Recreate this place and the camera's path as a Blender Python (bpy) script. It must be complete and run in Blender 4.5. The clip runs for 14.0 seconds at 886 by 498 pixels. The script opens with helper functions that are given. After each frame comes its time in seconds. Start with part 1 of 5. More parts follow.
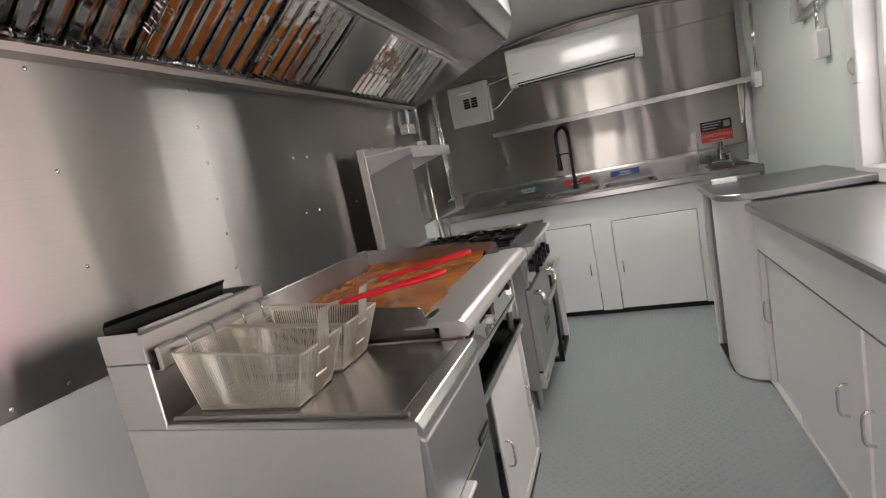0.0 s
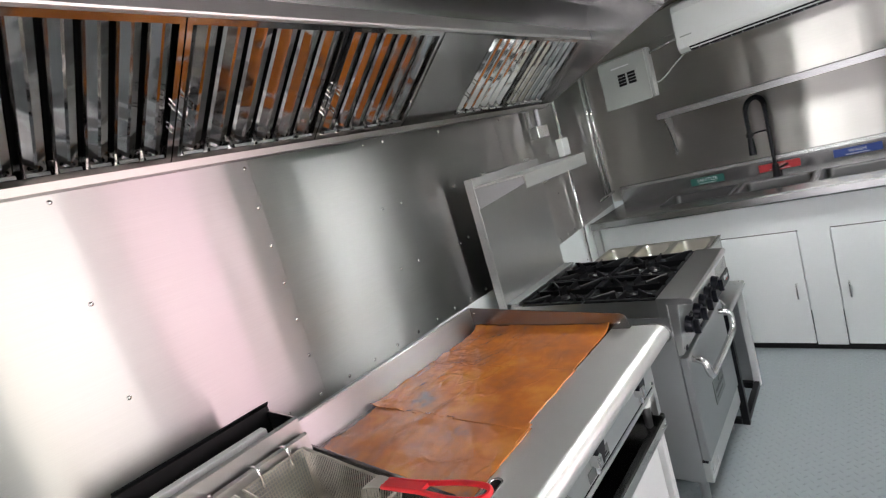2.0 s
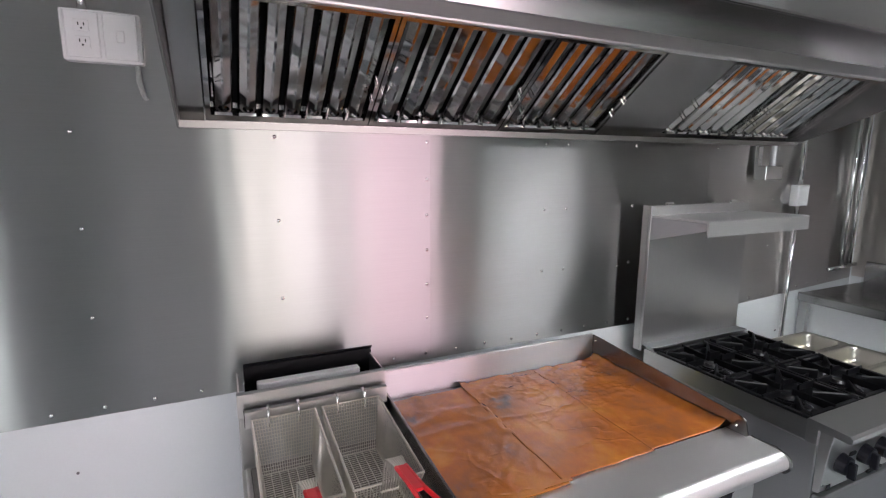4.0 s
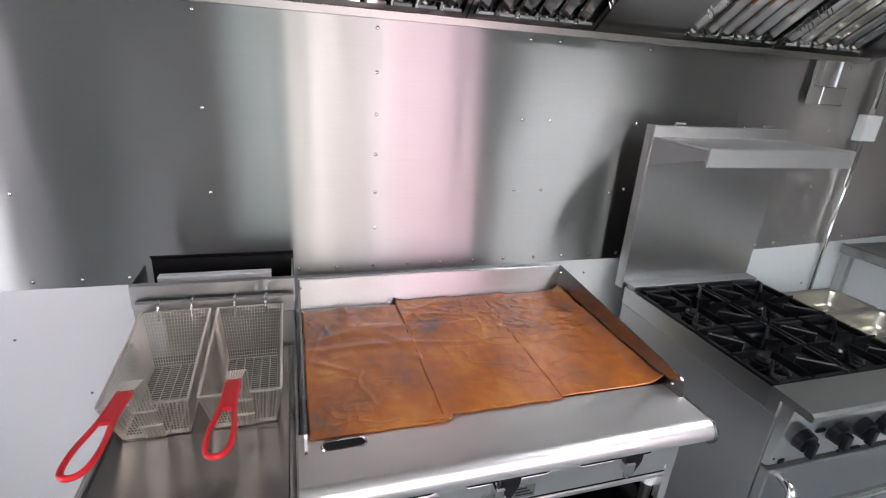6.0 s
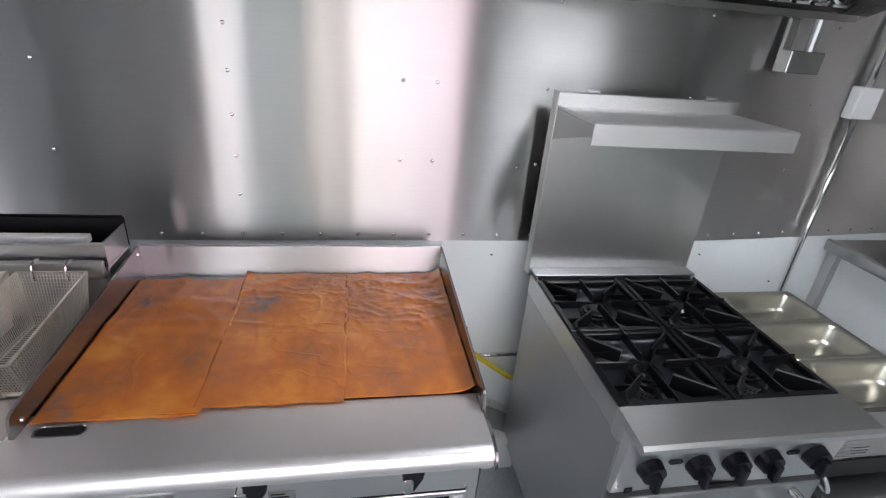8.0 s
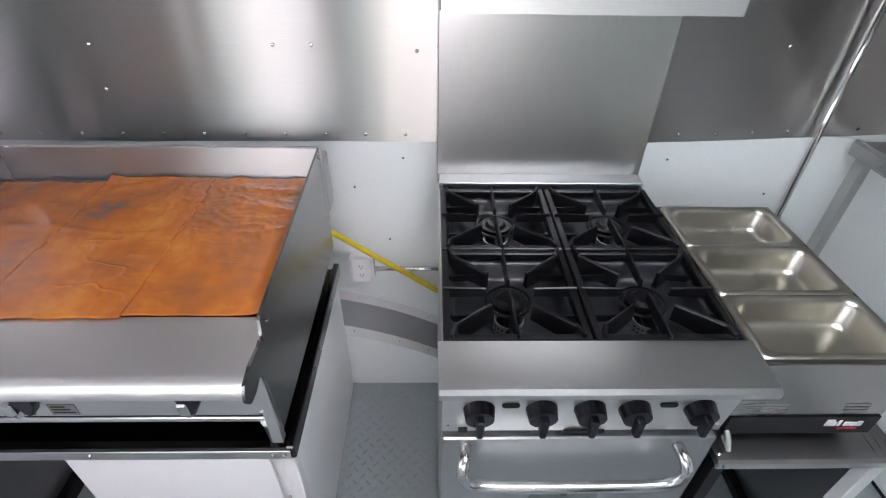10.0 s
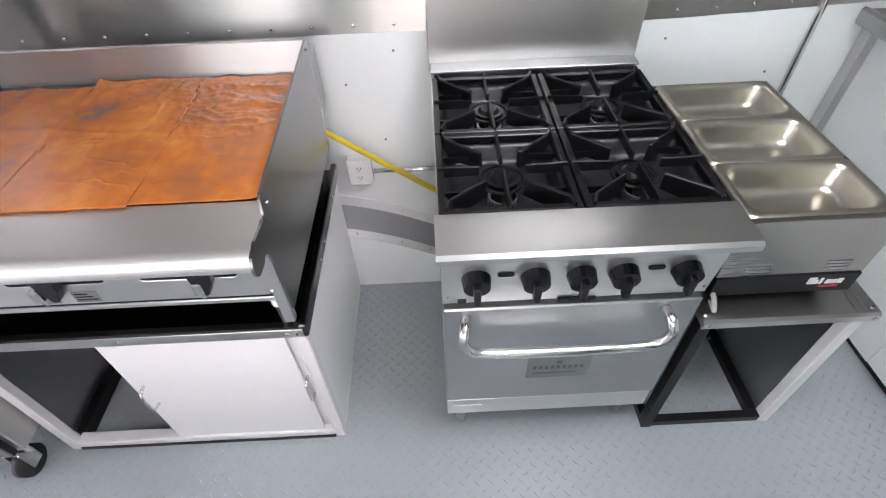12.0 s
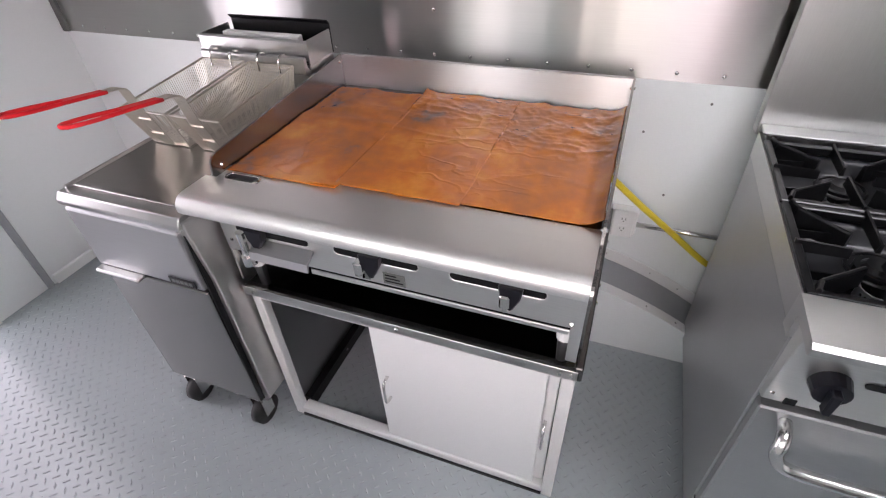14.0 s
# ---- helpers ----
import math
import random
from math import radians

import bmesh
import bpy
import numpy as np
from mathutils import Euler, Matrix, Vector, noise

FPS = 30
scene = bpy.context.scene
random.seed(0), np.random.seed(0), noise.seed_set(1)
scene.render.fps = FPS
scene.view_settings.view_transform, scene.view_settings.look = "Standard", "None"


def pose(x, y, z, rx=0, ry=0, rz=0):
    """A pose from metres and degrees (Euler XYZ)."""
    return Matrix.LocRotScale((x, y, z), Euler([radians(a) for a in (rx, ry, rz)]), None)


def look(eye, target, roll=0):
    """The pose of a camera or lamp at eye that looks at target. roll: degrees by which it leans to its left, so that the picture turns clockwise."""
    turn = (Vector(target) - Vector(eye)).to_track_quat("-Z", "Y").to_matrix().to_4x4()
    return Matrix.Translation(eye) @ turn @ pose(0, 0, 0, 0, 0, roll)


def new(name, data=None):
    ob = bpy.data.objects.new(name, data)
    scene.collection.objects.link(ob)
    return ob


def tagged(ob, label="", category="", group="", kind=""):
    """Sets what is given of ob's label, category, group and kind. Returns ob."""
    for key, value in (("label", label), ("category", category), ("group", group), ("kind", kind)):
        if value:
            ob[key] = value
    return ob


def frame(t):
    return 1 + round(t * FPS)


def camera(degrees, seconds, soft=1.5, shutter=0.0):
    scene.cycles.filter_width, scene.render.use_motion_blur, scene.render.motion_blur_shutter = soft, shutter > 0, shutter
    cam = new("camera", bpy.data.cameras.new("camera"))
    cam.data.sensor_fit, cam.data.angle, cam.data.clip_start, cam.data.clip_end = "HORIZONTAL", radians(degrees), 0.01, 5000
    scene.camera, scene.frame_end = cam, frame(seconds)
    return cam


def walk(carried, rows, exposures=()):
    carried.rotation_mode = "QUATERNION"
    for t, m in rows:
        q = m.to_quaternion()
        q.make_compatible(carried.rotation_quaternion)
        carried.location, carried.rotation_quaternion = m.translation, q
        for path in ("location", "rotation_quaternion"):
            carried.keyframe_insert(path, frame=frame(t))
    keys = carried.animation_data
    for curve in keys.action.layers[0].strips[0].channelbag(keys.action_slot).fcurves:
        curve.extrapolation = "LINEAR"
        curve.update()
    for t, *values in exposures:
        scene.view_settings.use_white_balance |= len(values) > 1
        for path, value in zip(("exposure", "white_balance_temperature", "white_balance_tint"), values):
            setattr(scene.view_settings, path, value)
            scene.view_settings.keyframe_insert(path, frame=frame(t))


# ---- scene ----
cam = camera(84.1, 14.0, soft=1.2, shutter=0.1)
PATH = [
    (0, (1.342, -0.923, 1.336), (0.647, 0.928, 1.038), -11.5),
    (0.5, (1.381, -0.795, 1.467), (0.675, 1.056, 1.196), -8.6),
    (1, (1.423, -0.652, 1.583), (0.581, 1.141, 1.306), -9.0),
    (1.5, (1.456, -0.464, 1.611), (0.49, 1.259, 1.299), -9.2),
    (2, (1.463, -0.341, 1.595), (0.136, 1.128, 1.312), -16.4),
    (2.5, (1.597, -0.242, 1.658), (0.108, 1.051, 1.322), -11.2),
    (3, (1.659, -0.277, 1.682), (0.087, 0.928, 1.405), -8.5),
    (3.5, (1.672, -0.272, 1.71), (-0.09, 0.655, 1.523), -2.9),
    (4, (1.629, -0.198, 1.719), (-0.16, 0.626, 1.375), 0.3),
    (6.5, (1.621, 0.363, 1.692), (-0.161, 0.888, 0.953), 4.2),
    (7, (1.588, 0.527, 1.714), (-0.192, 1.0, 0.933), 4.6),
    (7.5, (1.595, 0.7, 1.75), (-0.173, 1.116, 0.911), 5.3),
    (8, (1.603, 0.853, 1.734), (-0.167, 1.206, 0.871), 5.0),
    (10.5, (1.463, 1.536, 1.651), (-0.073, 1.533, 0.37), -0.5),
    (11, (1.496, 1.563, 1.63), (0.018, 1.549, 0.284), -2.1),
    (11.5, (1.541, 1.574, 1.616), (0.111, 1.587, 0.218), -4.6),
    (12, (1.569, 1.478, 1.608), (0.17, 1.493, 0.179), -2.3),
    (12.5, (1.592, 1.338, 1.593), (0.222, 1.14, 0.149), -0.8),
    (13, (1.607, 1.218, 1.571), (0.225, 0.867, 0.169), 0.7),
    (13.5, (1.613, 1.103, 1.554), (0.167, 0.536, 0.293), -1.5),
    (14, (1.587, 1.124, 1.546), (0.149, 0.535, 0.287), -2.9),
]
EXPOSURES = [(0, 0.24, 6700, 20), (0.5, 0.16, 6450, 17), (1.0, 0.4, 6330, 16), (1.5, 0.68, 6290, 16), (2.5, 0.66, 6000, 18), (3.0, 0.44, 6040, 20), (3.5, 0.42, 6040, 21), (4.2, 0.42, 5940, 22), (7.0, 0.58, 5920, 21), (8.0, 0.58, 5830, 21), (10.5, 0.88, 5850, 22), (11.5, 1.1, 5980, 23), (12.5, 1.13, 6100, 24), (13.0, 1.0, 6120, 25), (13.5, 0.75, 6120, 25), (14, 0.72, 6140, 25)]
walk(cam, [(t, look(eye, target, roll)) for t, eye, target, roll in PATH], EXPOSURES)

# ---- exposure, world and large lights ----
world = bpy.data.worlds.new("sky")
scene.world = world
world.use_nodes = True
wn = world.node_tree
sky = wn.nodes.new("ShaderNodeTexSky")
sky.sky_type, sky.sun_disc = "NISHITA", False
sky.sun_elevation, sky.sun_rotation = radians(50), radians(80)
wn.nodes["Background"].inputs[1].default_value = 0.1
wn.links.new(sky.outputs[0], wn.nodes["Background"].inputs[0])

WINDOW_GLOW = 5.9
DOOR_GLOW = 1.95
PANEL_GLOW = 13.0


# ---- materials ----
def mat(name):
    m = bpy.data.materials.new(name)
    m.use_nodes = True
    return m, m.node_tree.nodes, m.node_tree.links, m.node_tree.nodes["Principled BSDF"]


def noise_tex(n, l, scale, detail=3.0, stretch=(1, 1, 1), coords="Object"):
    tc = n.new("ShaderNodeTexCoord")
    mp = n.new("ShaderNodeMapping")
    mp.inputs["Scale"].default_value = stretch
    tx = n.new("ShaderNodeTexNoise")
    tx.inputs["Scale"].default_value, tx.inputs["Detail"].default_value = scale, detail
    l.new(tc.outputs[coords], mp.inputs[0])
    l.new(mp.outputs[0], tx.inputs["Vector"])
    return tx


def ramp(n, l, src, stops):
    r = n.new("ShaderNodeValToRGB")
    while len(r.color_ramp.elements) < len(stops):
        r.color_ramp.elements.new(0.5)
    for e, (p, c) in zip(r.color_ramp.elements, stops):
        e.position, e.color = p, (*c, 1) if len(c) == 3 else c
    l.new(src, r.inputs[0])
    return r


def grey(v):
    return (v, v, v)


def bump(n, l, height, strength, distance, after=None):
    b = n.new("ShaderNodeBump")
    b.inputs["Strength"].default_value, b.inputs["Distance"].default_value = strength, distance
    l.new(height, b.inputs["Height"])
    if after:
        l.new(after.outputs[0], b.inputs["Normal"])
    return b


def steel(name, base=0.55, rough=0.28, aniso=0.0, turn=0.0, grain=(1, 1, 1), wave=0.0, tint=(1, 0.99, 0.97), smear=0.03, wave_scale=3.0, wave_dir=(1, 1, 1), fine=0.03, mottle=0.09, brushed=0.0):
    """Brushed stainless steel: fine grain, wiped smears and slightly wavy sheet."""
    m, n, l, p = mat(name)
    p.inputs["Metallic"].default_value = 1.0
    g = noise_tex(n, l, 14, 3, grain)
    s = noise_tex(n, l, 2.0, 2)
    mix = n.new("ShaderNodeMath")
    mix.operation = "MULTIPLY_ADD"
    mix.inputs[1].default_value = 0.45
    l.new(g.outputs[0], mix.inputs[0])
    l.new(s.outputs[0], mix.inputs[2])
    lo, hi = base * (1 - mottle), base * (1 + mottle)
    c = ramp(n, l, mix.outputs[0], [(0.35, [lo * t for t in tint]), (0.95, [hi * t for t in tint])])
    l.new(c.outputs[0], p.inputs["Base Color"])
    r = ramp(n, l, mix.outputs[0], [(0.3, grey(max(rough - smear, 0.03))), (1.0, grey(rough + smear))])
    l.new(r.outputs[0], p.inputs["Roughness"])
    b = bump(n, l, g.outputs[0], fine, 0.0004) if fine else None
    if wave:
        w = noise_tex(n, l, wave_scale, 1.5, wave_dir)
        b = bump(n, l, w.outputs[0], wave, 0.02, b)
    if b:
        l.new(b.outputs[0], p.inputs["Normal"])
    if aniso:
        p.inputs["Anisotropic"].default_value, p.inputs["Anisotropic Rotation"].default_value = aniso, turn
        t = n.new("ShaderNodeTangent")
        t.direction_type, t.axis = "RADIAL", "Z"
        l.new(t.outputs[0], p.inputs["Tangent"])
    if brushed:
        # long horizontal brush lines: reflections smear far up and down and little sideways
        q = n.new("ShaderNodeBsdfAnisotropic")
        q.distribution = "GGX"
        t = n.new("ShaderNodeTangent")
        t.direction_type, t.axis = "RADIAL", "Z"
        q.inputs["Anisotropy"].default_value = brushed
        l.new(t.outputs[0], q.inputs["Tangent"])
        l.new(c.outputs[0], q.inputs["Color"])
        l.new(r.outputs[0], q.inputs["Roughness"])
        if b:
            l.new(b.outputs[0], q.inputs["Normal"])
        l.new(q.outputs[0], n["Material Output"].inputs["Surface"])
    return m


def paint(name, color, rough=0.35, dirt=0.06, texture=0.1, scale=60, coat=0.0):
    m, n, l, p = mat(name)
    s = noise_tex(n, l, 1.1, 2)
    k = noise_tex(n, l, 140, 2)
    mix = n.new("ShaderNodeMath")
    mix.operation = "MULTIPLY_ADD"
    mix.inputs[1].default_value = 0.5
    l.new(k.outputs[0], mix.inputs[0])
    l.new(s.outputs[0], mix.inputs[2])
    c = ramp(n, l, mix.outputs[0], [(0.4, [v * (1 - dirt) for v in color]), (1.1 / 1.1, color)])
    l.new(c.outputs[0], p.inputs["Base Color"])
    p.inputs["Roughness"].default_value = rough
    f = noise_tex(n, l, scale, 3)
    b = bump(n, l, f.outputs[0], texture, 0.001)
    l.new(b.outputs[0], p.inputs["Normal"])
    p.inputs["Coat Weight"].default_value = coat
    p.inputs["Coat Roughness"].default_value = 0.08
    return m


def plain(name, color, rough=0.5, metal=0.0):
    m, n, l, p = mat(name)
    s = noise_tex(n, l, 35, 3)
    c = ramp(n, l, s.outputs[0], [(0.3, [v * 0.88 for v in color]), (0.7, color)])
    l.new(c.outputs[0], p.inputs["Base Color"])
    p.inputs["Roughness"].default_value, p.inputs["Metallic"].default_value = rough, metal
    return m


def dull(name, color, rough, spec):
    m = plain(name, color, rough)
    m.node_tree.nodes["Principled BSDF"].inputs["Specular IOR Level"].default_value = spec
    return m


def glow(name, color, strength):
    m, n, l, p = mat(name)
    p.inputs["Base Color"].default_value = (0.8, 0.8, 0.8, 1)
    p.inputs["Emission Color"].default_value = (*color, 1)
    p.inputs["Emission Strength"].default_value = strength
    return m


M_WALLSTEEL = steel("brushed_wall_steel", 0.52, 0.31, grain=(1, 0.3, 40), wave=0.16, tint=(1, 0.98, 0.95), smear=0.02, wave_scale=3.0, wave_dir=(1, 1.8, 0.22), fine=0.006, brushed=0.76)
M_ENDSTEEL = steel("end_wall_steel", 0.66, 0.42, grain=(0.3, 1, 40), wave=0.6, tint=(1, 0.955, 0.89), smear=0.03, wave_scale=2.2, wave_dir=(1.8, 1, 0.15), fine=0.006, brushed=0.78)
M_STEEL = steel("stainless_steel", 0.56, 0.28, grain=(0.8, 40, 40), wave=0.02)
# paler copy for fronts: light reflected from the room put into the base
M_STEELX = steel("front_lit_steel", 0.74, 0.3, grain=(40, 0.8, 40), wave=0.02)
# hood steel darkened for the shade under the hood's top
M_HOODTOP = steel("shaded_hood_steel", 0.3, 0.14, grain=(40, 0.8, 40), wave=0.04)
M_HOODFRONT = steel("hood_front_steel", 0.56, 0.24, grain=(1, 0.3, 40), wave=0.05)
M_GUTTER = steel("gutter_steel", 0.3, 0.36, grain=(40, 0.8, 40), tint=(1, 0.96, 0.9))
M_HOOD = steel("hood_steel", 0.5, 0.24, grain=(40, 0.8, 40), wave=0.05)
M_BAFFLE = steel("baffle_steel", 0.5, 0.12, grain=(1, 30, 1), wave=0.6, smear=0.05, wave_scale=9, wave_dir=(1, 0.6, 1))
M_GREYSTEEL = steel("dull_grey_steel", 0.49, 0.4, grain=(30, 1, 30), tint=(0.98, 0.99, 1))
M_LID = steel("fryer_lid_steel", 0.34, 0.25, grain=(1, 12, 1), wave=0.04, fine=0.0, mottle=0.05, tint=(1, 0.96, 0.92))
M_GUARD = steel("guard_steel", 0.55, 0.36, grain=(30, 30, 1))
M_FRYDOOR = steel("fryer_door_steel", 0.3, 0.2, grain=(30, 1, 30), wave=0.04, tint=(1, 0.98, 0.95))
M_RANGELEDGE = steel("range_ledge_steel", 0.66, 0.28, grain=(40, 0.6, 12), wave=0.015, smear=0.012, fine=0.0, mottle=0.015)
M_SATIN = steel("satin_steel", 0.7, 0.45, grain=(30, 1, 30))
M_LEDGE = steel("ledge_steel", 0.86, 0.4, grain=(40, 0.6, 12), wave=0.012, smear=0.012, fine=0.0, mottle=0.015)
M_HANDLE = steel("handle_steel", 0.72, 0.22, smear=0.03)
M_CHROME = steel("chrome", 0.75, 0.1, smear=0.03)
M_WIRE = steel("basket_wire", 0.74, 0.4, tint=(1, 0.96, 0.86))
M_PAN = steel("pan_steel", 0.52, 0.33, grain=(0.3, 0.3, 0.3), tint=(1, 0.96, 0.83), smear=0.02)
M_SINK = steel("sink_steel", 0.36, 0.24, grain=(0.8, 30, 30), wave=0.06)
M_TOP = steel("worktop_steel", 0.34, 0.34, grain=(30, 0.8, 30), wave=0.03, tint=(0.97, 0.98, 1))
M_WHITE = paint("white_panel_paint", (0.85, 0.865, 0.86), 0.32, 0.05, 0.06)
M_WALLWHITE = paint("white_wall_panel", (0.82, 0.85, 0.845), 0.28, 0.05, 0.08, 25)
M_SERVEWALL = paint("serving_wall_paint", (0.77, 0.85, 0.79), 0.2, 0.04, 0.05, 20)
M_FRAMEWHITE = paint("white_frame_paint", (0.78, 0.78, 0.77), 0.38, 0.08, 0.12)
M_CEIL = paint("ceiling_panel", (0.66, 0.69, 0.66), 0.24, 0.06, 0.1, 12)
M_FLOOR = paint("grey_floor_paint", (0.36, 0.395, 0.405), 0.2, 0.04, 0.06, 35)
M_TREAD = paint("worn_tread_paint", (0.385, 0.42, 0.43), 0.17, 0.05, 0.03, 35, coat=0.4)
M_ARCHGREY = paint("arch_grey_paint", (0.33, 0.34, 0.35), 0.35, 0.06)
M_PLASTIC = paint("white_plastic", (0.82, 0.82, 0.81), 0.25, 0.02, 0.02, coat=0.3)
M_GREYBOX = paint("grey_enamel", (0.42, 0.43, 0.4), 0.4, 0.06)
M_BLACK = dull("black_paint", (0.006, 0.006, 0.007), 0.4, 0.3)
# near-black painted as shade inside openings and gaps; also used for printed bars
M_SHADEINK = dull("shade_and_print_black", (0.005, 0.005, 0.006), 0.55, 0.2)
M_IRON = dull("cast_iron", (0.005, 0.005, 0.006), 0.28, 0.4)
M_PANBLACK = dull("black_enamel", (0.02, 0.021, 0.024), 0.4, 0.6)
M_KNOB = dull("black_knob_plastic", (0.006, 0.006, 0.01), 0.3, 0.35)
M_RUBBER = plain("caster_rubber", (0.02, 0.02, 0.02), 0.6)
M_RED = plain("red_vinyl_grip", (0.82, 0.014, 0.022), 0.42)
M_YELLOW = plain("yellow_gas_hose", (0.72, 0.56, 0.03), 0.4)
M_GREEN = plain("green_label", (0.012, 0.11, 0.085), 0.5)
M_REDLAB = plain("red_label", (0.48, 0.035, 0.04), 0.5)
M_BLUE = plain("blue_label", (0.03, 0.07, 0.28), 0.5)
M_INK = plain("white_ink", (0.75, 0.75, 0.75), 0.6)
M_BADGEINK = plain("badge_ink", (0.09, 0.095, 0.1), 0.5)
M_BADGE = plain("grey_badge", (0.25, 0.265, 0.25), 0.35, 0.5)
M_FOIL = steel("foil_tape", 0.26, 0.38, tint=(1, 0.95, 0.88), smear=0.08)
M_DARKSTEEL = steel("dark_angle_steel", 0.2, 0.4)
M_BACKSPLASH = steel("back_splash_steel", 0.6, 0.36, 1.0, 0.25, (1, 0.3, 40), 0.02, tint=(1, 0.98, 0.98))
M_WARMER = steel("warmer_steel", 0.42, 0.26, grain=(30, 0.8, 30), tint=(1, 0.98, 0.92))
# same steel as the counter, darkened to paint the shade inside the bowls
M_BOWLSHADE = steel("shaded_bowl_steel", 0.13, 0.38, grain=(0.8, 20, 20))
M_CASING = paint("glossy_casing", (0.82, 0.82, 0.8), 0.13, 0.02, 0.03, coat=0.2)
M_TRAY = steel("tray_steel", 0.12, 0.22, grain=(10, 1, 1), wave=0.04)
M_DOORLIGHT = glow("entrance_daylight", (1.0, 0.95, 0.93), DOOR_GLOW)
# stainless darkened to paint the reflection of the dark range side
M_SPLASHSHADE = steel("splash_steel", 0.3, 0.24, grain=(0.8, 30, 30))
M_PANEL = glow("light_diffuser", (0.98, 1.0, 0.92), PANEL_GLOW)


def paper():
    m, n, l, p = mat("greased_brown_paper")
    a = noise_tex(n, l, 5.5, 6)
    b = noise_tex(n, l, 26, 4)
    add = n.new("ShaderNodeMath")
    add.operation = "MULTIPLY_ADD"
    add.inputs[1].default_value = 0.3
    l.new(b.outputs[0], add.inputs[0])
    l.new(a.outputs[0], add.inputs[2])
    c = ramp(n, l, add.outputs[0], [(0.42, (0.2, 0.115, 0.075)), (0.5, (0.36, 0.12, 0.03)), (0.68, (0.52, 0.155, 0.02)), (0.9, (0.68, 0.26, 0.03))])
    l.new(c.outputs[0], p.inputs["Base Color"])
    p.inputs["Roughness"].default_value = 0.24
    p.inputs["Coat Weight"].default_value, p.inputs["Coat Roughness"].default_value = 0.35, 0.16
    w = noise_tex(n, l, 14, 4, (1, 2.2, 1))
    bb = bump(n, l, w.outputs[0], 0.2, 0.004)
    # sharp creases, denser where the sheet is crumpled
    for size, stretch, strength in ((3.6, (1, 1.5, 1), 0.35), (8, (1.4, 0.8, 1), 0.25)):
        f = noise_tex(n, l, size, 2.5, stretch)
        off = n.new("ShaderNodeMath")
        off.operation, off.inputs[1].default_value = "SUBTRACT", 0.5
        l.new(f.outputs[0], off.inputs[0])
        mag = n.new("ShaderNodeMath")
        mag.operation = "ABSOLUTE"
        l.new(off.outputs[0], mag.inputs[0])
        line = ramp(n, l, mag.outputs[0], [(0.0, grey(1.0)), (0.045, grey(0.0))])
        mask = ramp(n, l, noise_tex(n, l, 3.2, 1, (1, 1, 1)).outputs[0], [(0.46, grey(0.0)), (0.6, grey(1.0))])
        mul = n.new("ShaderNodeMath")
        mul.operation = "MULTIPLY"
        l.new(line.outputs[0], mul.inputs[0])
        l.new(mask.outputs[0], mul.inputs[1])
        bb = bump(n, l, mul.outputs[0], strength, 0.005, bb)
    l.new(bb.outputs[0], p.inputs["Normal"])
    return m


M_PAPER = paper()


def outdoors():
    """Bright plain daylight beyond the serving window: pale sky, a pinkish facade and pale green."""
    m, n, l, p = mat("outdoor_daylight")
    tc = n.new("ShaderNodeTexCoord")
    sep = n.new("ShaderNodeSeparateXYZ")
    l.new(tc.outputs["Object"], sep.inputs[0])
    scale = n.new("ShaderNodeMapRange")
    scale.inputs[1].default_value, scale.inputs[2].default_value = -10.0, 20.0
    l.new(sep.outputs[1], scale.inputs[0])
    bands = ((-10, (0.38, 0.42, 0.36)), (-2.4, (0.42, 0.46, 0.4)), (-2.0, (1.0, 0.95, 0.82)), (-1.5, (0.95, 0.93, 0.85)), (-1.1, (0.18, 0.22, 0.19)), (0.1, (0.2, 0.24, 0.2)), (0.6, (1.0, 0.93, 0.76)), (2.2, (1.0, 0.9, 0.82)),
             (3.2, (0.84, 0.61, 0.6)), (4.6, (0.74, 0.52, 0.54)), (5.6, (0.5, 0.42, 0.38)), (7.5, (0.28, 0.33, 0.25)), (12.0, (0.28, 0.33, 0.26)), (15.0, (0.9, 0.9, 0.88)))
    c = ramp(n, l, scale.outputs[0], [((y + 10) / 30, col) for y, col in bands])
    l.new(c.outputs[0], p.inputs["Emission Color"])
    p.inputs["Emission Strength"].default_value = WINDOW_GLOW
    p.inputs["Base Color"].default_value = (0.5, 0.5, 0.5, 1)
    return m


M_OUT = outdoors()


# ---- mesh helpers ----
ORIGIN = {}


def box(bm, x0, x1, y0, y1, z0, z1, bevel=0.0, segments=1):
    r = bmesh.ops.create_cube(bm, size=1.0)
    vs = r["verts"]
    bmesh.ops.scale(bm, vec=(x1 - x0, y1 - y0, z1 - z0), verts=vs)
    bmesh.ops.translate(bm, vec=((x0 + x1) / 2, (y0 + y1) / 2, (z0 + z1) / 2), verts=vs)
    if bevel:
        es = list({e for v in vs for e in v.link_edges})
        bmesh.ops.bevel(bm, geom=es, offset=bevel, segments=segments, affect="EDGES", profile=0.5)


def boxed(*a, **k):
    bm = bmesh.new()
    box(bm, *a, **k)
    return bm


def rod(bm, a, b, r, sides=10, r2=None):
    a, b = Vector(a), Vector(b)
    d = b - a
    m = Matrix.Translation((a + b) / 2) @ d.to_track_quat("Z", "Y").to_matrix().to_4x4()
    bmesh.ops.create_cone(bm, cap_ends=True, segments=sides, radius1=r, radius2=r if r2 is None else r2, depth=d.length, matrix=m)


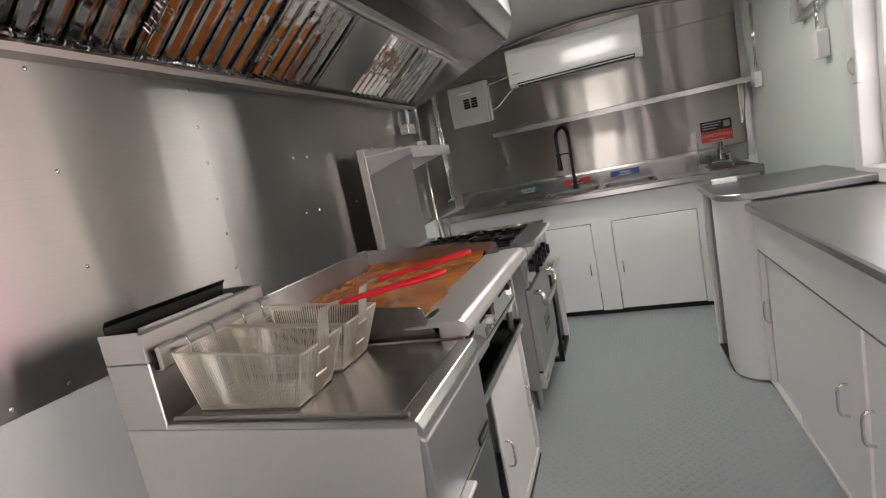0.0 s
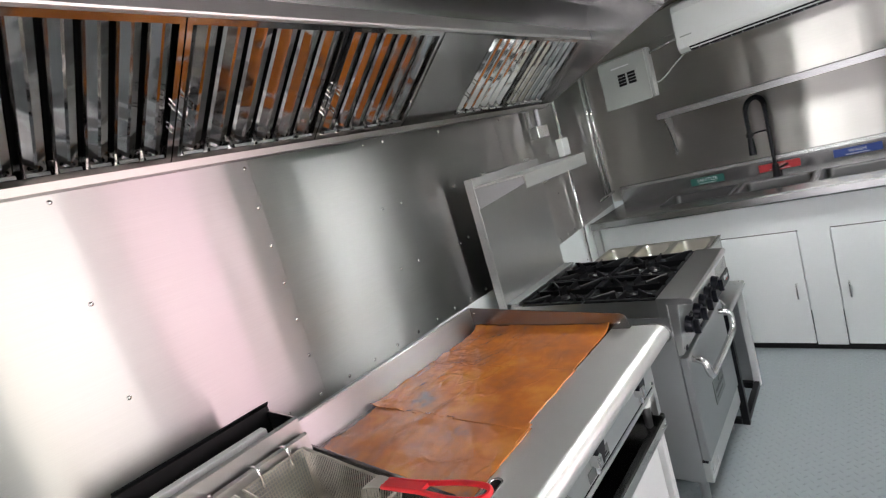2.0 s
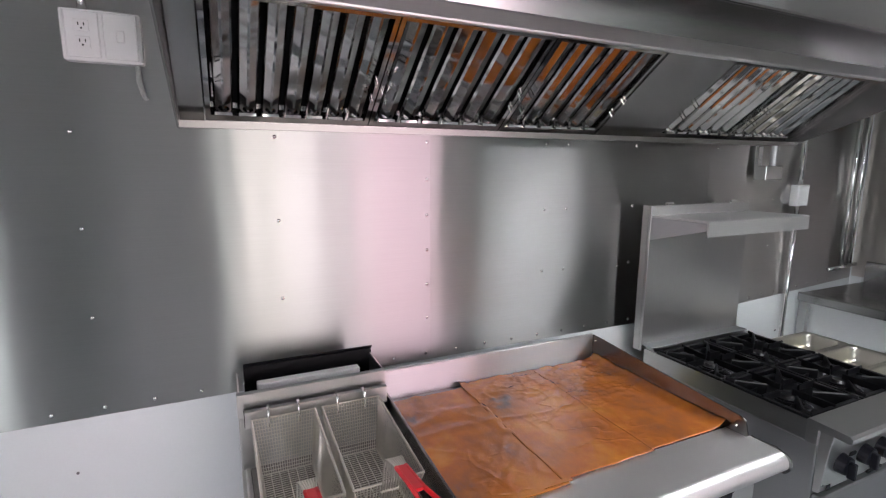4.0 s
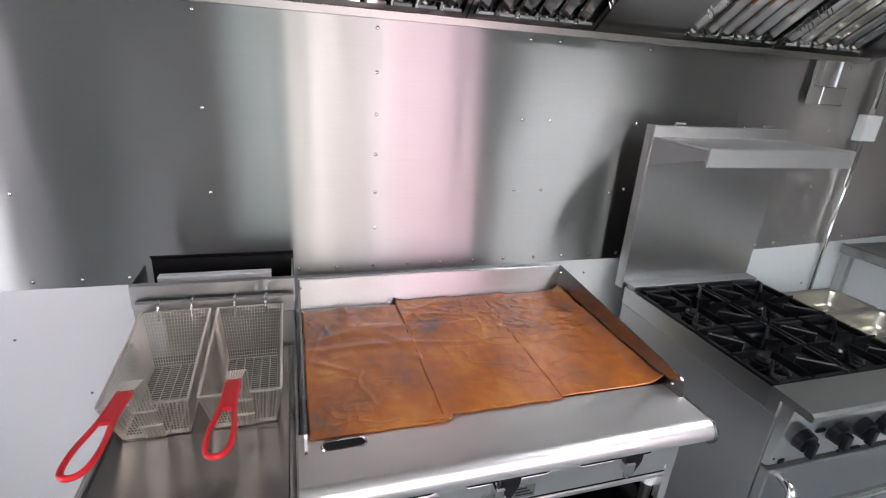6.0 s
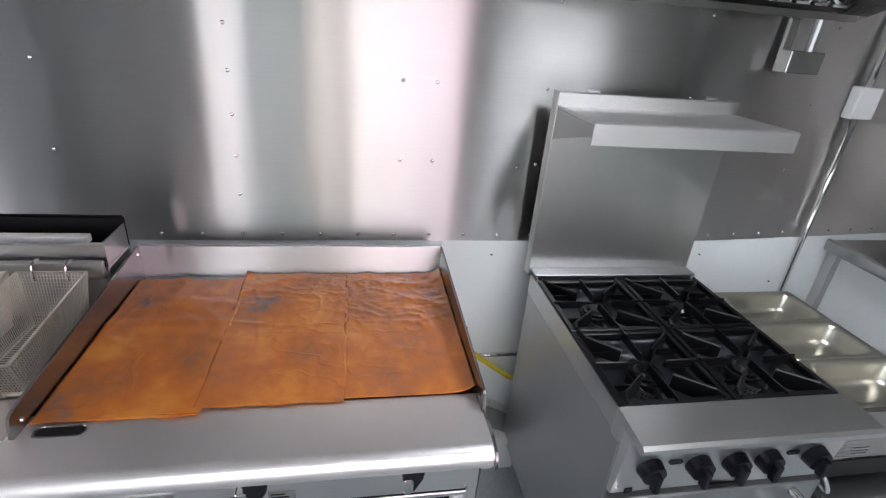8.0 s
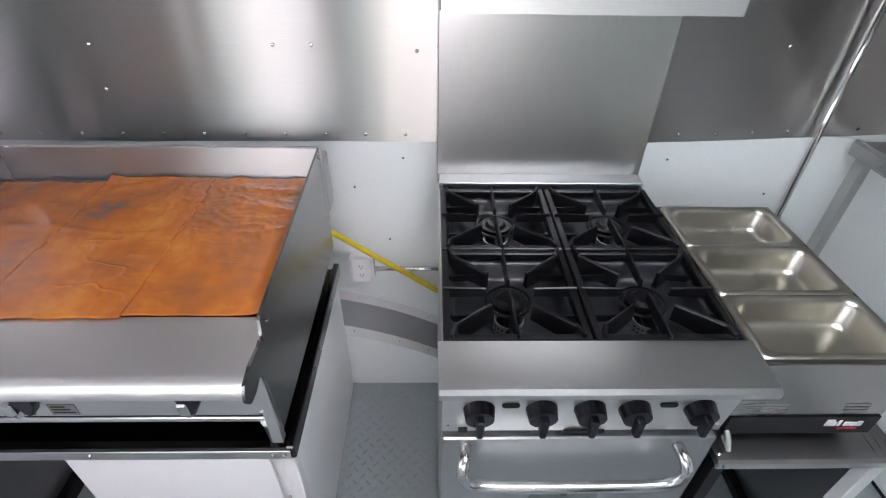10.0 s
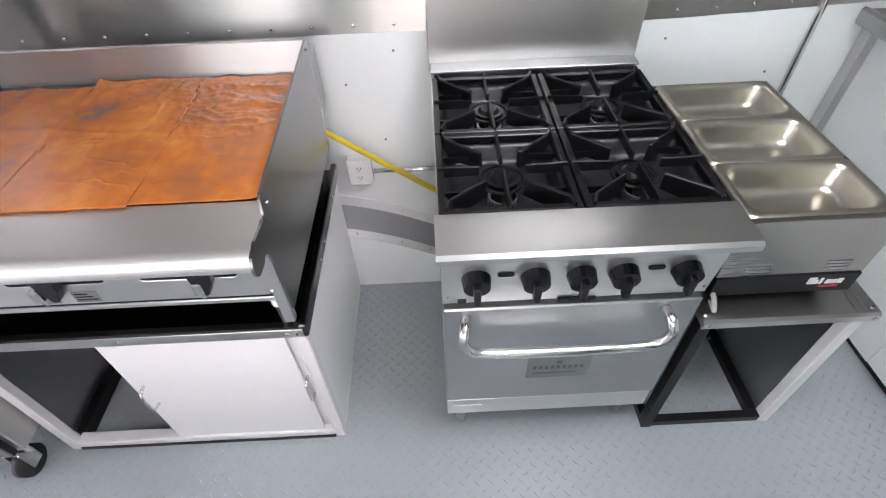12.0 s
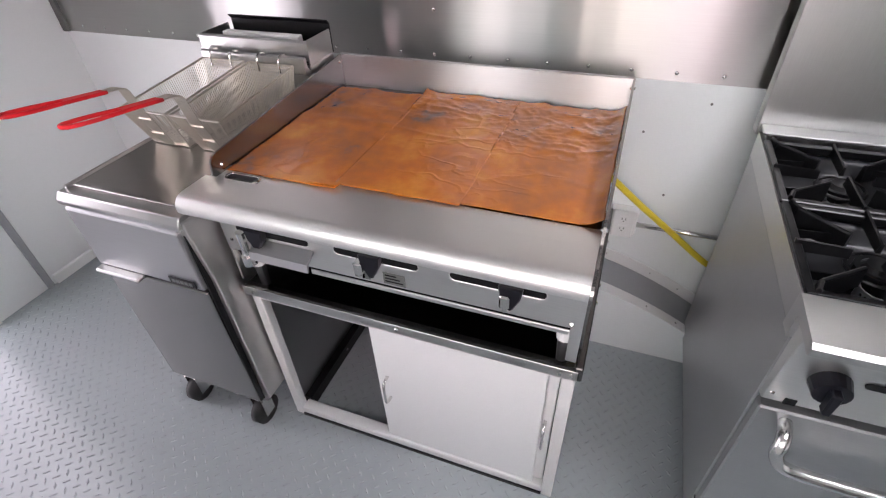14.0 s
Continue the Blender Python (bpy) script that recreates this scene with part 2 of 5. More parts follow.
def tube(bm, pts, r, sides=8):
    """A round bar bent through the points."""
    pts = [Vector(p) for p in pts]
    rings = []
    up = Vector((0.137, 0.211, 0.968))
    for i, p in enumerate(pts):
        d = (pts[min(i + 1, len(pts) - 1)] - pts[max(i - 1, 0)]).normalized()
        u = d.cross(up).normalized()
        w = d.cross(u)
        rings.append([bm.verts.new(p + r * (math.cos(t) * u + math.sin(t) * w)) for t in [2 * math.pi * k / sides for k in range(sides)]])
    for a, b in zip(rings, rings[1:]):
        for k in range(sides):
            bm.faces.new((a[k], a[(k + 1) % sides], b[(k + 1) % sides], b[k]))
    bm.faces.new(rings[0][::-1])
    bm.faces.new(rings[-1])


def curve_pts(pts, steps=6):
    """Catmull-Rom points through pts."""
    pts = [Vector(p) for p in pts]
    out = []
    for i in range(len(pts) - 1):
        p0, p1, p2, p3 = pts[max(i - 1, 0)], pts[i], pts[i + 1], pts[min(i + 2, len(pts) - 1)]
        for k in range(steps):
            t = k / steps
            out.append(0.5 * ((2 * p1) + (p2 - p0) * t + (2 * p0 - 5 * p1 + 4 * p2 - p3) * t * t + (3 * p1 - p0 - 3 * p2 + p3) * t ** 3))
    return out + [pts[-1]]


def prism(bm, outline, axis, lo, hi, bevel=0.0):
    """The outline, pairs in the two other axes (in x, y, z order), drawn out along the axis from lo to hi."""
    def at(p, v):
        q = list(p)
        q.insert("xyz".index(axis), v)
        return q
    a = [bm.verts.new(at(p, lo)) for p in outline]
    b = [bm.verts.new(at(p, hi)) for p in outline]
    k = len(outline)
    fs = [bm.faces.new(a), bm.faces.new(b[::-1])]
    fs += [bm.faces.new((a[(i + 1) % k], a[i], b[i], b[(i + 1) % k])) for i in range(k)]
    bmesh.ops.recalc_face_normals(bm, faces=fs)
    if bevel:
        bmesh.ops.bevel(bm, geom=list({e for f in fs for e in f.edges}), offset=bevel, segments=1, affect="EDGES")


def arc(cx, cy, r, a0, a1, k=6):
    return [(cx + r * math.cos(radians(a0 + (a1 - a0) * i / k)), cy + r * math.sin(radians(a0 + (a1 - a0) * i / k))) for i in range(k + 1)]


def rounded(x0, x1, y0, y1, r, k=5):
    return arc(x1 - r, y1 - r, r, 0, 90, k) + arc(x0 + r, y1 - r, r, 90, 180, k) + arc(x0 + r, y0 + r, r, 180, 270, k) + arc(x1 - r, y0 + r, r, 270, 360, k)


def pan(x0, x1, y0, y1, z, depth):
    """A rolled-rim pan with rounded corners and a raised shoulder."""
    bm = bmesh.new()
    levels = [(-0.004, z - 0.006, 0.016), (-0.002, z, 0.018), (0.004, z + 0.002, 0.02), (0.014, z + 0.001, 0.028), (0.018, z - 0.006, 0.034), (0.021, z - 0.014, 0.036), (0.026, z - depth * 0.75, 0.036), (0.034, z - depth * 0.9, 0.034), (0.046, z - depth * 0.98, 0.028), (0.06, z - depth, 0.02)]
    prev = None
    for inset, zz, r in levels:
        ring = [bm.verts.new((x, y, zz)) for x, y in rounded(x0 + inset, x1 - inset, y0 + inset, y1 - inset, r)]
        if prev:
            for i in range(len(ring)):
                j = (i + 1) % len(ring)
                bm.faces.new((prev[i], prev[j], ring[j], ring[i]))
        prev = ring
    bm.faces.new(prev)
    return bm


def mesh_of(name, bm, material, smooth=False):
    me = bpy.data.meshes.new(name)
    bm.to_mesh(me)
    bm.free()
    me.materials.append(material)
    if smooth:
        me.polygons.foreach_set("use_smooth", [True] * len(me.polygons))
    return me


def thing(name, loc, label, category, group="", kind=""):
    ob = new(name)
    ob.empty_display_size = 0.05
    ob.location = loc
    ORIGIN[ob.name] = Vector(loc)
    return tagged(ob, label, category, group, kind)


def part(name, bm, material, parent, label="", smooth=False, kind=""):
    """One mesh under a thing or a part, from world coordinates."""
    o = ORIGIN[parent.name]
    bmesh.ops.translate(bm, vec=-o, verts=bm.verts)
    ob = new(name, mesh_of(name, bm, material, smooth))
    ob.parent = parent
    ORIGIN[ob.name] = o
    return tagged(ob, label, kind=kind)


def piece(name, me, parent, m):
    ob = new(name, me)
    ob.parent = parent
    ob.matrix_basis = Matrix.Translation(-ORIGIN[parent.name]) @ m
    return ob


def single(name, bm, material, label, category, group="", kind="", smooth=False, origin=(0, 0, 0)):
    """A thing that is one mesh."""
    bmesh.ops.translate(bm, vec=-Vector(origin), verts=bm.verts)
    ob = new(name, mesh_of(name, bm, material, smooth))
    ob.location = origin
    ORIGIN[ob.name] = Vector(origin)
    return tagged(ob, label, category, group, kind)


def panel(bm, axis, at, thick, u0, u1, v0, v1, holes=()):
    """A flat wall with rectangular holes; axis x: u is y, v is z; axis y: u is x, v is z."""
    us = sorted({u0, u1, *[h for q in holes for h in q[:2]]})
    vs = sorted({v0, v1, *[min(max(h, v0), v1) for q in holes for h in q[2:]]})
    grid = {}
    faces = []

    def vert(i, j):
        if (i, j) not in grid:
            u, v = us[i], vs[j]
            grid[i, j] = bm.verts.new((at, u, v) if axis == "x" else (u, at, v))
        return grid[i, j]
    for i in range(len(us) - 1):
        for j in range(len(vs) - 1):
            if not any(h[0] <= us[i] and us[i + 1] <= h[1] and h[2] <= vs[j] and vs[j + 1] <= h[3] for h in holes):
                faces.append(bm.faces.new((vert(i, j), vert(i + 1, j), vert(i + 1, j + 1), vert(i, j + 1))))
    r = bmesh.ops.extrude_face_region(bm, geom=faces)
    moved = [v for v in r["geom"] if isinstance(v, bmesh.types.BMVert)]
    bmesh.ops.translate(bm, vec=(thick, 0, 0) if axis == "x" else (0, thick, 0), verts=moved)
    bmesh.ops.recalc_face_normals(bm, faces=bm.faces[:])


# ---- the room ----
Y0, Y1, XR, ZB = -1.29, 3.6, 2.4, 0.988
WIN = (-0.30, 1.815, 0.97, 1.97)
DOORWAY = (0.95, 1.72, -1.0, 2.02)
YB, YE = 1.95, 2.35


def wx(y):
    """The cooking wall's face: straight, then bending away towards the far corner."""
    if y < YE:
        return -0.095 * max(0.0, y - YB) ** 2 / (2 * (YE - YB))
    return -0.095 * (y - (YB + YE) / 2)


def ceiling_z(x):
    return 2.35 - 0.1 * (x - 1.25) ** 2


floor = single("floor", boxed(-0.25, XR + 0.05, Y0 - 0.06, Y1 + 0.05, -0.06, 0.0), M_FLOOR, "grey painted steel diamond plate floor", "floor", kind="structure")


def treads():
    """Low raised lozenges of the diamond plate, in alternating directions."""
    vs, fs = [], []
    pitch = 0.046
    row = 0
    y = Y0 + 0.02
    while y < 2.95:
        x = 0.17 + (pitch / 2 if row % 2 else 0)
        while x < 1.92:
            ang = radians(45 if (row % 2) else -45)
            c, s = math.cos(ang), math.sin(ang)
            k = len(vs)
            for px, py, pz in ((-0.014, 0, 0), (0, -0.0044, 0), (0.014, 0, 0), (0, 0.0044, 0), (-0.006, 0, 0.0023), (0.006, 0, 0.0023)):
                vs.append((x + px * c - py * s, y + px * s + py * c, pz))
            fs += [(k, k + 1, k + 4), (k + 1, k + 5, k + 4), (k + 1, k + 2, k + 5), (k + 2, k + 3, k + 5), (k + 3, k + 4, k + 5), (k + 3, k, k + 4)]
            x += pitch
        y += pitch / 2
        row += 1
    me = bpy.data.meshes.new("tread")
    me.from_pydata(vs, [], fs)
    me.materials.append(M_TREAD)
    ob = new("tread", me)
    ob.parent = floor
    return tagged(ob, "low raised diamond treads under grey paint", kind="stuff")


treads()

bm = bmesh.new()
bend = [YB + (YE - YB) * i / 24 for i in range(25)]
prism(bm, [(-0.06, Y0), (0.0, Y0)] + [(wx(y), y) for y in bend] + [(wx(Y1), Y1), (-0.25, Y1), (-0.06, YB)], "z", 0.0, 2.45)
wall_cook = single("wall_west", bm, M_WALLWHITE, "white lower wall panel behind the cooking line", "wall", kind="structure")
bm = bmesh.new()
panel(bm, "y", Y1, 0.06, -0.25, XR + 0.06, 0.0, 2.45)
wall_end = single("wall_north", bm, M_WALLWHITE, "white end wall behind the sinks", "wall", kind="structure")
bm = bmesh.new()
panel(bm, "y", Y0 - 0.06, 0.06, -0.06, XR + 0.06, 0.0, 2.45, [DOORWAY])
wall_entry = single("wall_south", bm, M_WALLWHITE, "smooth white panelled end wall", "wall", kind="structure")
bm = bmesh.new()
panel(bm, "x", XR, 0.06, Y0, Y1, 0.0, 2.45, [WIN])
single("wall_east", bm, M_SERVEWALL, "glossy white wall with a serving window", "wall", kind="structure")

bm = bmesh.new()
xs = [-0.25 + (XR + 0.31) * i / 16 for i in range(17)]
prism(bm, [(x, ceiling_z(x)) for x in xs] + [(x, ceiling_z(x) + 0.05) for x in xs[::-1]], "y", Y0 - 0.06, Y1 + 0.06)
single("ceiling", bm, M_CEIL, "slightly arched pale metal ceiling", "ceiling", kind="structure")

# steel sheets on the cooking wall, lapped at a seam, with rows of rivets


def sheet_x(y):
    """Face of the steel sheets on the cooking wall; the second sheet bows out to the seam."""
    if y < 0.50:
        return 0.006
    if y < YB:
        return 0.0008 + 0.006 * max(0.0, 1 - (y - 0.5) / 0.7) ** 2
    return 0.0012 + wx(y)


part("steel_sheet", boxed(0.0, 0.006, Y0, 0.50, ZB, 2.3), M_WALLSTEEL, wall_cook, "brushed stainless wall sheet")
bm = bmesh.new()
ys = [0.50 + (YB - 0.50) * i / 40 for i in range(41)]
prism(bm, [(sheet_x(min(y, YB - 1e-6)), y) for y in ys] + [(-0.002, YB), (-0.002, 0.5005)], "z", ZB, 2.3)
part("steel_sheet", bm, M_WALLSTEEL, wall_cook, "brushed stainless wall sheet, slightly bowed at its seam")
bm = bmesh.new()
far = bend + [Y1 - 0.014]
prism(bm, [(wx(y) + 0.0012, y) for y in far] + [(wx(y) - 0.002, y) for y in far[::-1]], "z", ZB, 2.3)
part("steel_sheet", bm, M_WALLSTEEL, wall_cook, "brushed stainless wall sheet, bent away to the corner")
bm = bmesh.new()
bmesh.ops.create_uvsphere(bm, u_segments=8, v_segments=4, radius=0.0065)
bmesh.ops.scale(bm, vec=(0.35, 1, 1), verts=bm.verts)
RIVET = mesh_of("rivet", bm, M_CHROME, True)
spots = [(0.481 + 0.127 * k, 1.012) for k in range(-13, 24)]
spots += [(0.485, 1.153 + 0.1275 * k) for k in range(6)]
for yy in (-1.05, -0.539, -0.024, 1.0, 1.109, 1.475, 2.0, 2.52):
    spots += [(yy, z) for z in (1.283, 1.537, 1.797)]
spots += [(1.411, 1.27)]
for yy, zz in spots:
    if Y0 < yy < 3.4:
        piece("rivet", RIVET, wall_cook, Matrix.Translation((sheet_x(yy), yy, zz)))
bm = boxed(0.0, 0.02, Y0 + 0.0, Y0 + 0.03, ZB, 2.3)
part("corner_trim", bm, M_DARKSTEEL, wall_cook, "dark steel corner angle")

# steel on the end wall
part("steel_sheet", boxed(-0.13, 2.36, Y1 - 0.006, Y1, 1.0, 2.10), M_ENDSTEEL, wall_end, "brushed stainless end wall sheet")
part("steel_sheet", boxed(-0.13, 2.36, Y1 - 0.02, Y1, 2.086, 2.36, bevel=0.003), M_ENDSTEEL, wall_end, "folded upper stainless sheet")
bm = bmesh.new()
rng = random.Random(4)
seam = [-0.08 + 2.4 * i / 70 for i in range(71)]
tube(bm, [(x, Y1 - 0.024 + rng.uniform(-0.003, 0.003), ceiling_z(x) - 0.014 + rng.uniform(-0.004, 0.003)) for x in seam], 0.014, 7)
part("corner_trim", bm, M_FOIL, wall_end, "crumpled foil tape along the ceiling seam")
part("corner_trim", boxed(2.333, 2.378, Y1 - 0.03, Y1 - 0.021, 1.0, 2.24, bevel=0.003), M_STEEL, wall_end, "steel corner angle")

# entry wall: door leaf edge, baseboard
bm = bmesh.new()
for a, b in ((DOORWAY[0] - 0.05, DOORWAY[0]), (DOORWAY[1], DOORWAY[1] + 0.05)):
    box(bm, a, b, Y0 - 0.07, Y0 + 0.012, 0.0, DOORWAY[3])
box(bm, DOORWAY[0] - 0.05, DOORWAY[1] + 0.05, Y0 - 0.07, Y0 + 0.012, DOORWAY[3], DOORWAY[3] + 0.05)
part("door_frame", bm, M_FRAMEWHITE, wall_entry, "white frame of the open entrance")
bm = boxed(-4.0, 6.0, Y0 - 2.2, Y0 - 2.18, -0.5, 5.0)
single("backdrop_entrance", bm, M_DOORLIGHT, "bright hazy daylight beyond the open entrance", "backdrop", kind="structure")
part("seam_strip", boxed(0.645, 0.675, Y0, Y0 + 0.014, 0.0, 2.1, bevel=0.003), M_ARCHGREY, wall_entry, "grey metal door edge strip")
single("baseboard", boxed(0.0, 0.63, Y0, Y0 + 0.02, 0.0, 0.05, bevel=0.003), M_WHITE, "low white metal strip along the end wall floor", "baseboard", kind="structure")

# serving window
y0, y1, z0, z1 = WIN
win = thing("window_1", (XR, (y0 + y1) / 2, z0), "wide white aluminium sliding serving window", "window", kind="structure")
bm = bmesh.new()
for a in ((XR - 0.035, XR + 0.075, y0 - 0.03, y0 + 0.045), (XR - 0.035, XR + 0.075, y1 - 0.045, y1 + 0.03)):
    box(bm, *a, z0 - 0.03, z1 + 0.03, bevel=0.004)
box(bm, XR - 0.035, XR + 0.075, y0 + 0.045, y1 - 0.045, z0 - 0.03, z0 + 0.03, bevel=0.004)
box(bm, XR - 0.035, XR + 0.075, y0 + 0.045, y1 - 0.045, z1 - 0.03, z1 + 0.03, bevel=0.004)
part("window_frame", bm, M_FRAMEWHITE, win)
for a, b, x in ((y0 + 0.045, 0.80, XR + 0.01), (0.60, y1 - 0.045, XR + 0.045)):
    bm = bmesh.new()
    box(bm, x, x + 0.025, a, a + 0.05, z0 + 0.03, z1 - 0.03, bevel=0.003)
    box(bm, x, x + 0.025, b - 0.05, b, z0 + 0.03, z1 - 0.03, bevel=0.003)
    box(bm, x, x + 0.025, a + 0.05, b - 0.05, z0 + 0.03, z0 + 0.07, bevel=0.003)
    box(bm, x, x + 0.025, a + 0.05, b - 0.05, z1 - 0.07, z1 - 0.03, bevel=0.003)
    part("sash", bm, M_FRAMEWHITE, win)
bm = boxed(XR - 0.06, XR - 0.036, 1.70, 1.76, 1.36, 1.5, bevel=0.008, segments=2)
latch = part("latch", bm, M_PLASTIC, win, "white window latch")
bm = bmesh.new()
tube(bm, curve_pts([(XR - 0.06, 1.73, 1.40), (XR - 0.075, 1.725, 1.42), (XR - 0.075, 1.725, 1.45), (XR - 0.06, 1.73, 1.47)]), 0.005)
part("latch_hook", bm, M_GREYBOX, latch)

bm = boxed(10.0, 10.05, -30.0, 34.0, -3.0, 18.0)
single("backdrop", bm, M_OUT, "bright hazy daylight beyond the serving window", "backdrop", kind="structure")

# coved soffit and surface conduits on the serving wall
bm = bmesh.new()
prism(bm, [(2.399, 2.04), (2.399, 2.3), (2.28, 2.3), (2.28, 2.04)], "y", Y0 + 0.01, 2.96, 0.004)
single("trim_soffit", bm, M_WHITE, "white boxed soffit along the serving wall", "soffit", kind="structure")
single("trim_strip", boxed(2.272, 2.30, Y0 + 0.02, 2.958, 2.02, 2.04), M_ARCHGREY, "grey metal strip below the soffit", "trim", kind="structure")


def conduit(pts, r, label, group=""):
    bm = bmesh.new()
    tube(bm, pts, r, 10)
    return single("conduit", bm, M_CHROME, label, "conduit", group, smooth=True)

# ---- exhaust hood ----
HY0, HY1, HF = -0.278, 2.46, 0.80


def filter_point(u):
    """A point of the sloped filter plane, u from 0 (gutter) to 1 (top)."""
    return 0.035 + 0.345 * u, 1.838 + 0.255 * u


def exhaust_hood():
    hood = thing("exhaust_hood", (0.45, 1.1, 1.815), "long stainless steel exhaust hood with sloped baffle filters", "hood")
    # closed plenum above and in front of the filters
    bm = bmesh.new()
    box(bm, 0.007, 0.022, HY0 + 0.004, HY1 - 0.004, 1.836, 2.26)
    part("back_panel", bm, M_HOOD, hood)
    bm = bmesh.new()
    prism(bm, [(0.008, 1.815), (0.075, 1.812), (0.078, 1.832), (0.07, 1.83), (0.06, 1.822), (0.008, 1.835)], "y", HY0, HY1)
    part("grease_gutter", bm, M_GUTTER, hood, "folded gutter along the hood's lower back edge")
    bm = bmesh.new()
    prism(bm, [(0.375, 2.10), (0.41, 2.075), (0.42, 2.082), (0.415, 2.125), (0.395, 2.135)], "y", HY0 + 0.004, HY1 - 0.004, 0.003)
    part("upper_lip", bm, M_SATIN, hood, "bright rolled lip above the filters")
    bm = bmesh.new()
    prism(bm, [(0.392, 2.13), (0.402, 2.128), (0.438, 2.25), (0.428, 2.256)], "y", HY0 + 0.004, HY1 - 0.004)
    part("plenum_panel", bm, M_HOOD, hood, "steep plenum panel")
    # underside in the darkened copy, shade put into its colour
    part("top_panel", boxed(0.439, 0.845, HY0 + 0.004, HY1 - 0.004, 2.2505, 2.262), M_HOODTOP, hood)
    # front panel, leaning out towards its top
    bm = bmesh.new()
    prism(bm, [(HF - 0.016, 2.106), (HF - 0.012, 2.098), (HF + 0.001, 2.098), (HF + 0.052, 2.212), (HF + 0.056, 2.222), (HF + 0.044, 2.228), (HF - 0.004, 2.112), (HF - 0.016, 2.112)], "y", HY0, HY1)
    part("front_panel", bm, M_HOODFRONT, hood)
    part("ceiling_trim", boxed(HF + 0.044, HF + 0.052, HY0 + 0.004, HY1 - 0.004, 2.229, 2.335), M_CEIL, hood, "pale trim between hood and ceiling")
    for yy in (0.3, 1.35, 2.2):
        for xx in (0.56, 0.60):
            bm = bmesh.new()
            rod(bm, (xx, yy, 2.242), (xx, yy, 2.2504), 0.006, 6)
            part("bolt", bm, M_CHROME, hood)
    for y, s in ((HY0, -1), (HY1, 1)):
        bm = bmesh.new()
        a, b = (y - 0.006, y - 0.001) if s < 0 else (y + 0.001, y + 0.006)
        prism(bm, [(0.007, 1.813), (0.06, 1.813), (HF, 2.095), (HF + 0.054, 2.215), (HF + 0.054, 2.32), (0.007, 2.24)], "y", a, b)
        part("end_panel", bm, M_HOOD, hood)
    # flat flange strips that hold the filters at both ends and between
    for a, b in ((HY0, -0.212), (1.205, 1.545), (2.435, HY1)):
        bm = bmesh.new()
        (xa, za), (xb, zb) = filter_point(0), filter_point(1)
        prism(bm, [(xa, za - 0.006), (xb, zb - 0.006), (xb, zb), (xa, za)], "y", a + 0.002, b - 0.002)
        part("blank_panel" if b - a > 0.1 else "end_flange", bm, M_HOOD, hood)
    for a, b, count in ((-0.21, 0.262, 7), (0.266, 0.752, 6), (0.756, 1.203, 6), (1.547, 1.985, 6), (1.989, 2.433, 6)):
        f = part("baffle_filter", filter_frame(a, b), M_BAFFLE, hood, "slotted stainless baffle filter")
        step = (b - a - 0.03) / count
        for k in range(count):
            part("baffle", baffle(a + 0.015 + step * (k + 0.5), step), M_BAFFLE, f)
        for yy in (a + 0.02, b - 0.02):
            for u in (0.3, 0.46):
                bm = bmesh.new()
                x, z = filter_point(u)
                x2, z2 = filter_point(u + 0.035)
                tube(bm, [(x, yy, z), (x + 0.018, yy, z - 0.024), (x2 + 0.018, yy, z2 - 0.024), (x2, yy, z2)], 0.0022, 6)
                part("wire_handle", bm, M_CHROME, f)
        # black sheet that paints the shade behind the slots
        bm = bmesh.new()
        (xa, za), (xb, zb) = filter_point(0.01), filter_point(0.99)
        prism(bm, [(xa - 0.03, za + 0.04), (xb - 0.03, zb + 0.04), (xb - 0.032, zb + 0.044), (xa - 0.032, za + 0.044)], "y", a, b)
        part("filter_back", bm, M_SHADEINK, f, "black sheet painted as the shade behind the slots")


def filter_frame(a, b):
    """A rectangular channel frame round the baffles, one closed ring."""
    bm = bmesh.new()
    deep = Vector((-0.018, 0, 0.024))
    rows = []
    for u0, u1, ya, yb in ((0.0, 1.0, a, b), (0.05, 0.95, a + 0.013, b - 0.013)):
        ring = []
        for u, y in ((u0, ya), (u0, yb), (u1, yb), (u1, ya)):
            x, z = filter_point(u)
            ring.append(Vector((x, y, z)))
        rows.append([bm.verts.new(p) for p in ring])
        rows.append([bm.verts.new(p + deep) for p in ring])
    outer, outer_back, inner, inner_back = rows
    for k in range(4):
        j = (k + 1) % 4
        for p, q in ((outer, inner), (inner, inner_back), (inner_back, outer_back), (outer_back, outer)):
            bm.faces.new((p[k], p[j], q[j], q[k]))
    bmesh.ops.recalc_face_normals(bm, faces=bm.faces[:])
    return bm


def baffle(y, step):
    """One rounded channel bar that runs up the slope, open to the room at its sides."""
    bm = bmesh.new()
    w = step * 0.4
    rings = []
    for u in (0.05, 0.95):
        x, z = filter_point(u)
        n = Vector((0.594, 0, -0.804))
        c = Vector((x, y, z))
        prof = [(-w, -0.034), (-w, -0.017), (-w * 0.8, -0.010), (-w * 0.12, -0.001), (w * 0.12, 0.0), (w * 0.8, -0.007), (w, -0.014), (w, -0.034)]
        rings.append([bm.verts.new(c + Vector((0, p, 0)) + n * q) for p, q in prof])
    for i in range(7):
        bm.faces.new((rings[0][i], rings[0][i + 1], rings[1][i + 1], rings[1][i]))
    # drain lip at the foot of the bar
    x, z = filter_point(0.07)
    box(bm, x + 0.001, x + 0.010, y - w * 0.9, y + w * 0.9, z - 0.006, z + 0.002)
    return bm


exhaust_hood()


# ---- griddle on its cabinet ----
GY0, GY1 = 0.222, 1.133


def screw(p, direction, parent, r=0.006):
    bm = bmesh.new()
    d = Vector(direction)
    rod(bm, Vector(p), Vector(p) + d * 0.004, r, 8, r * 0.6)
    part("screw", bm, M_CHROME, parent)


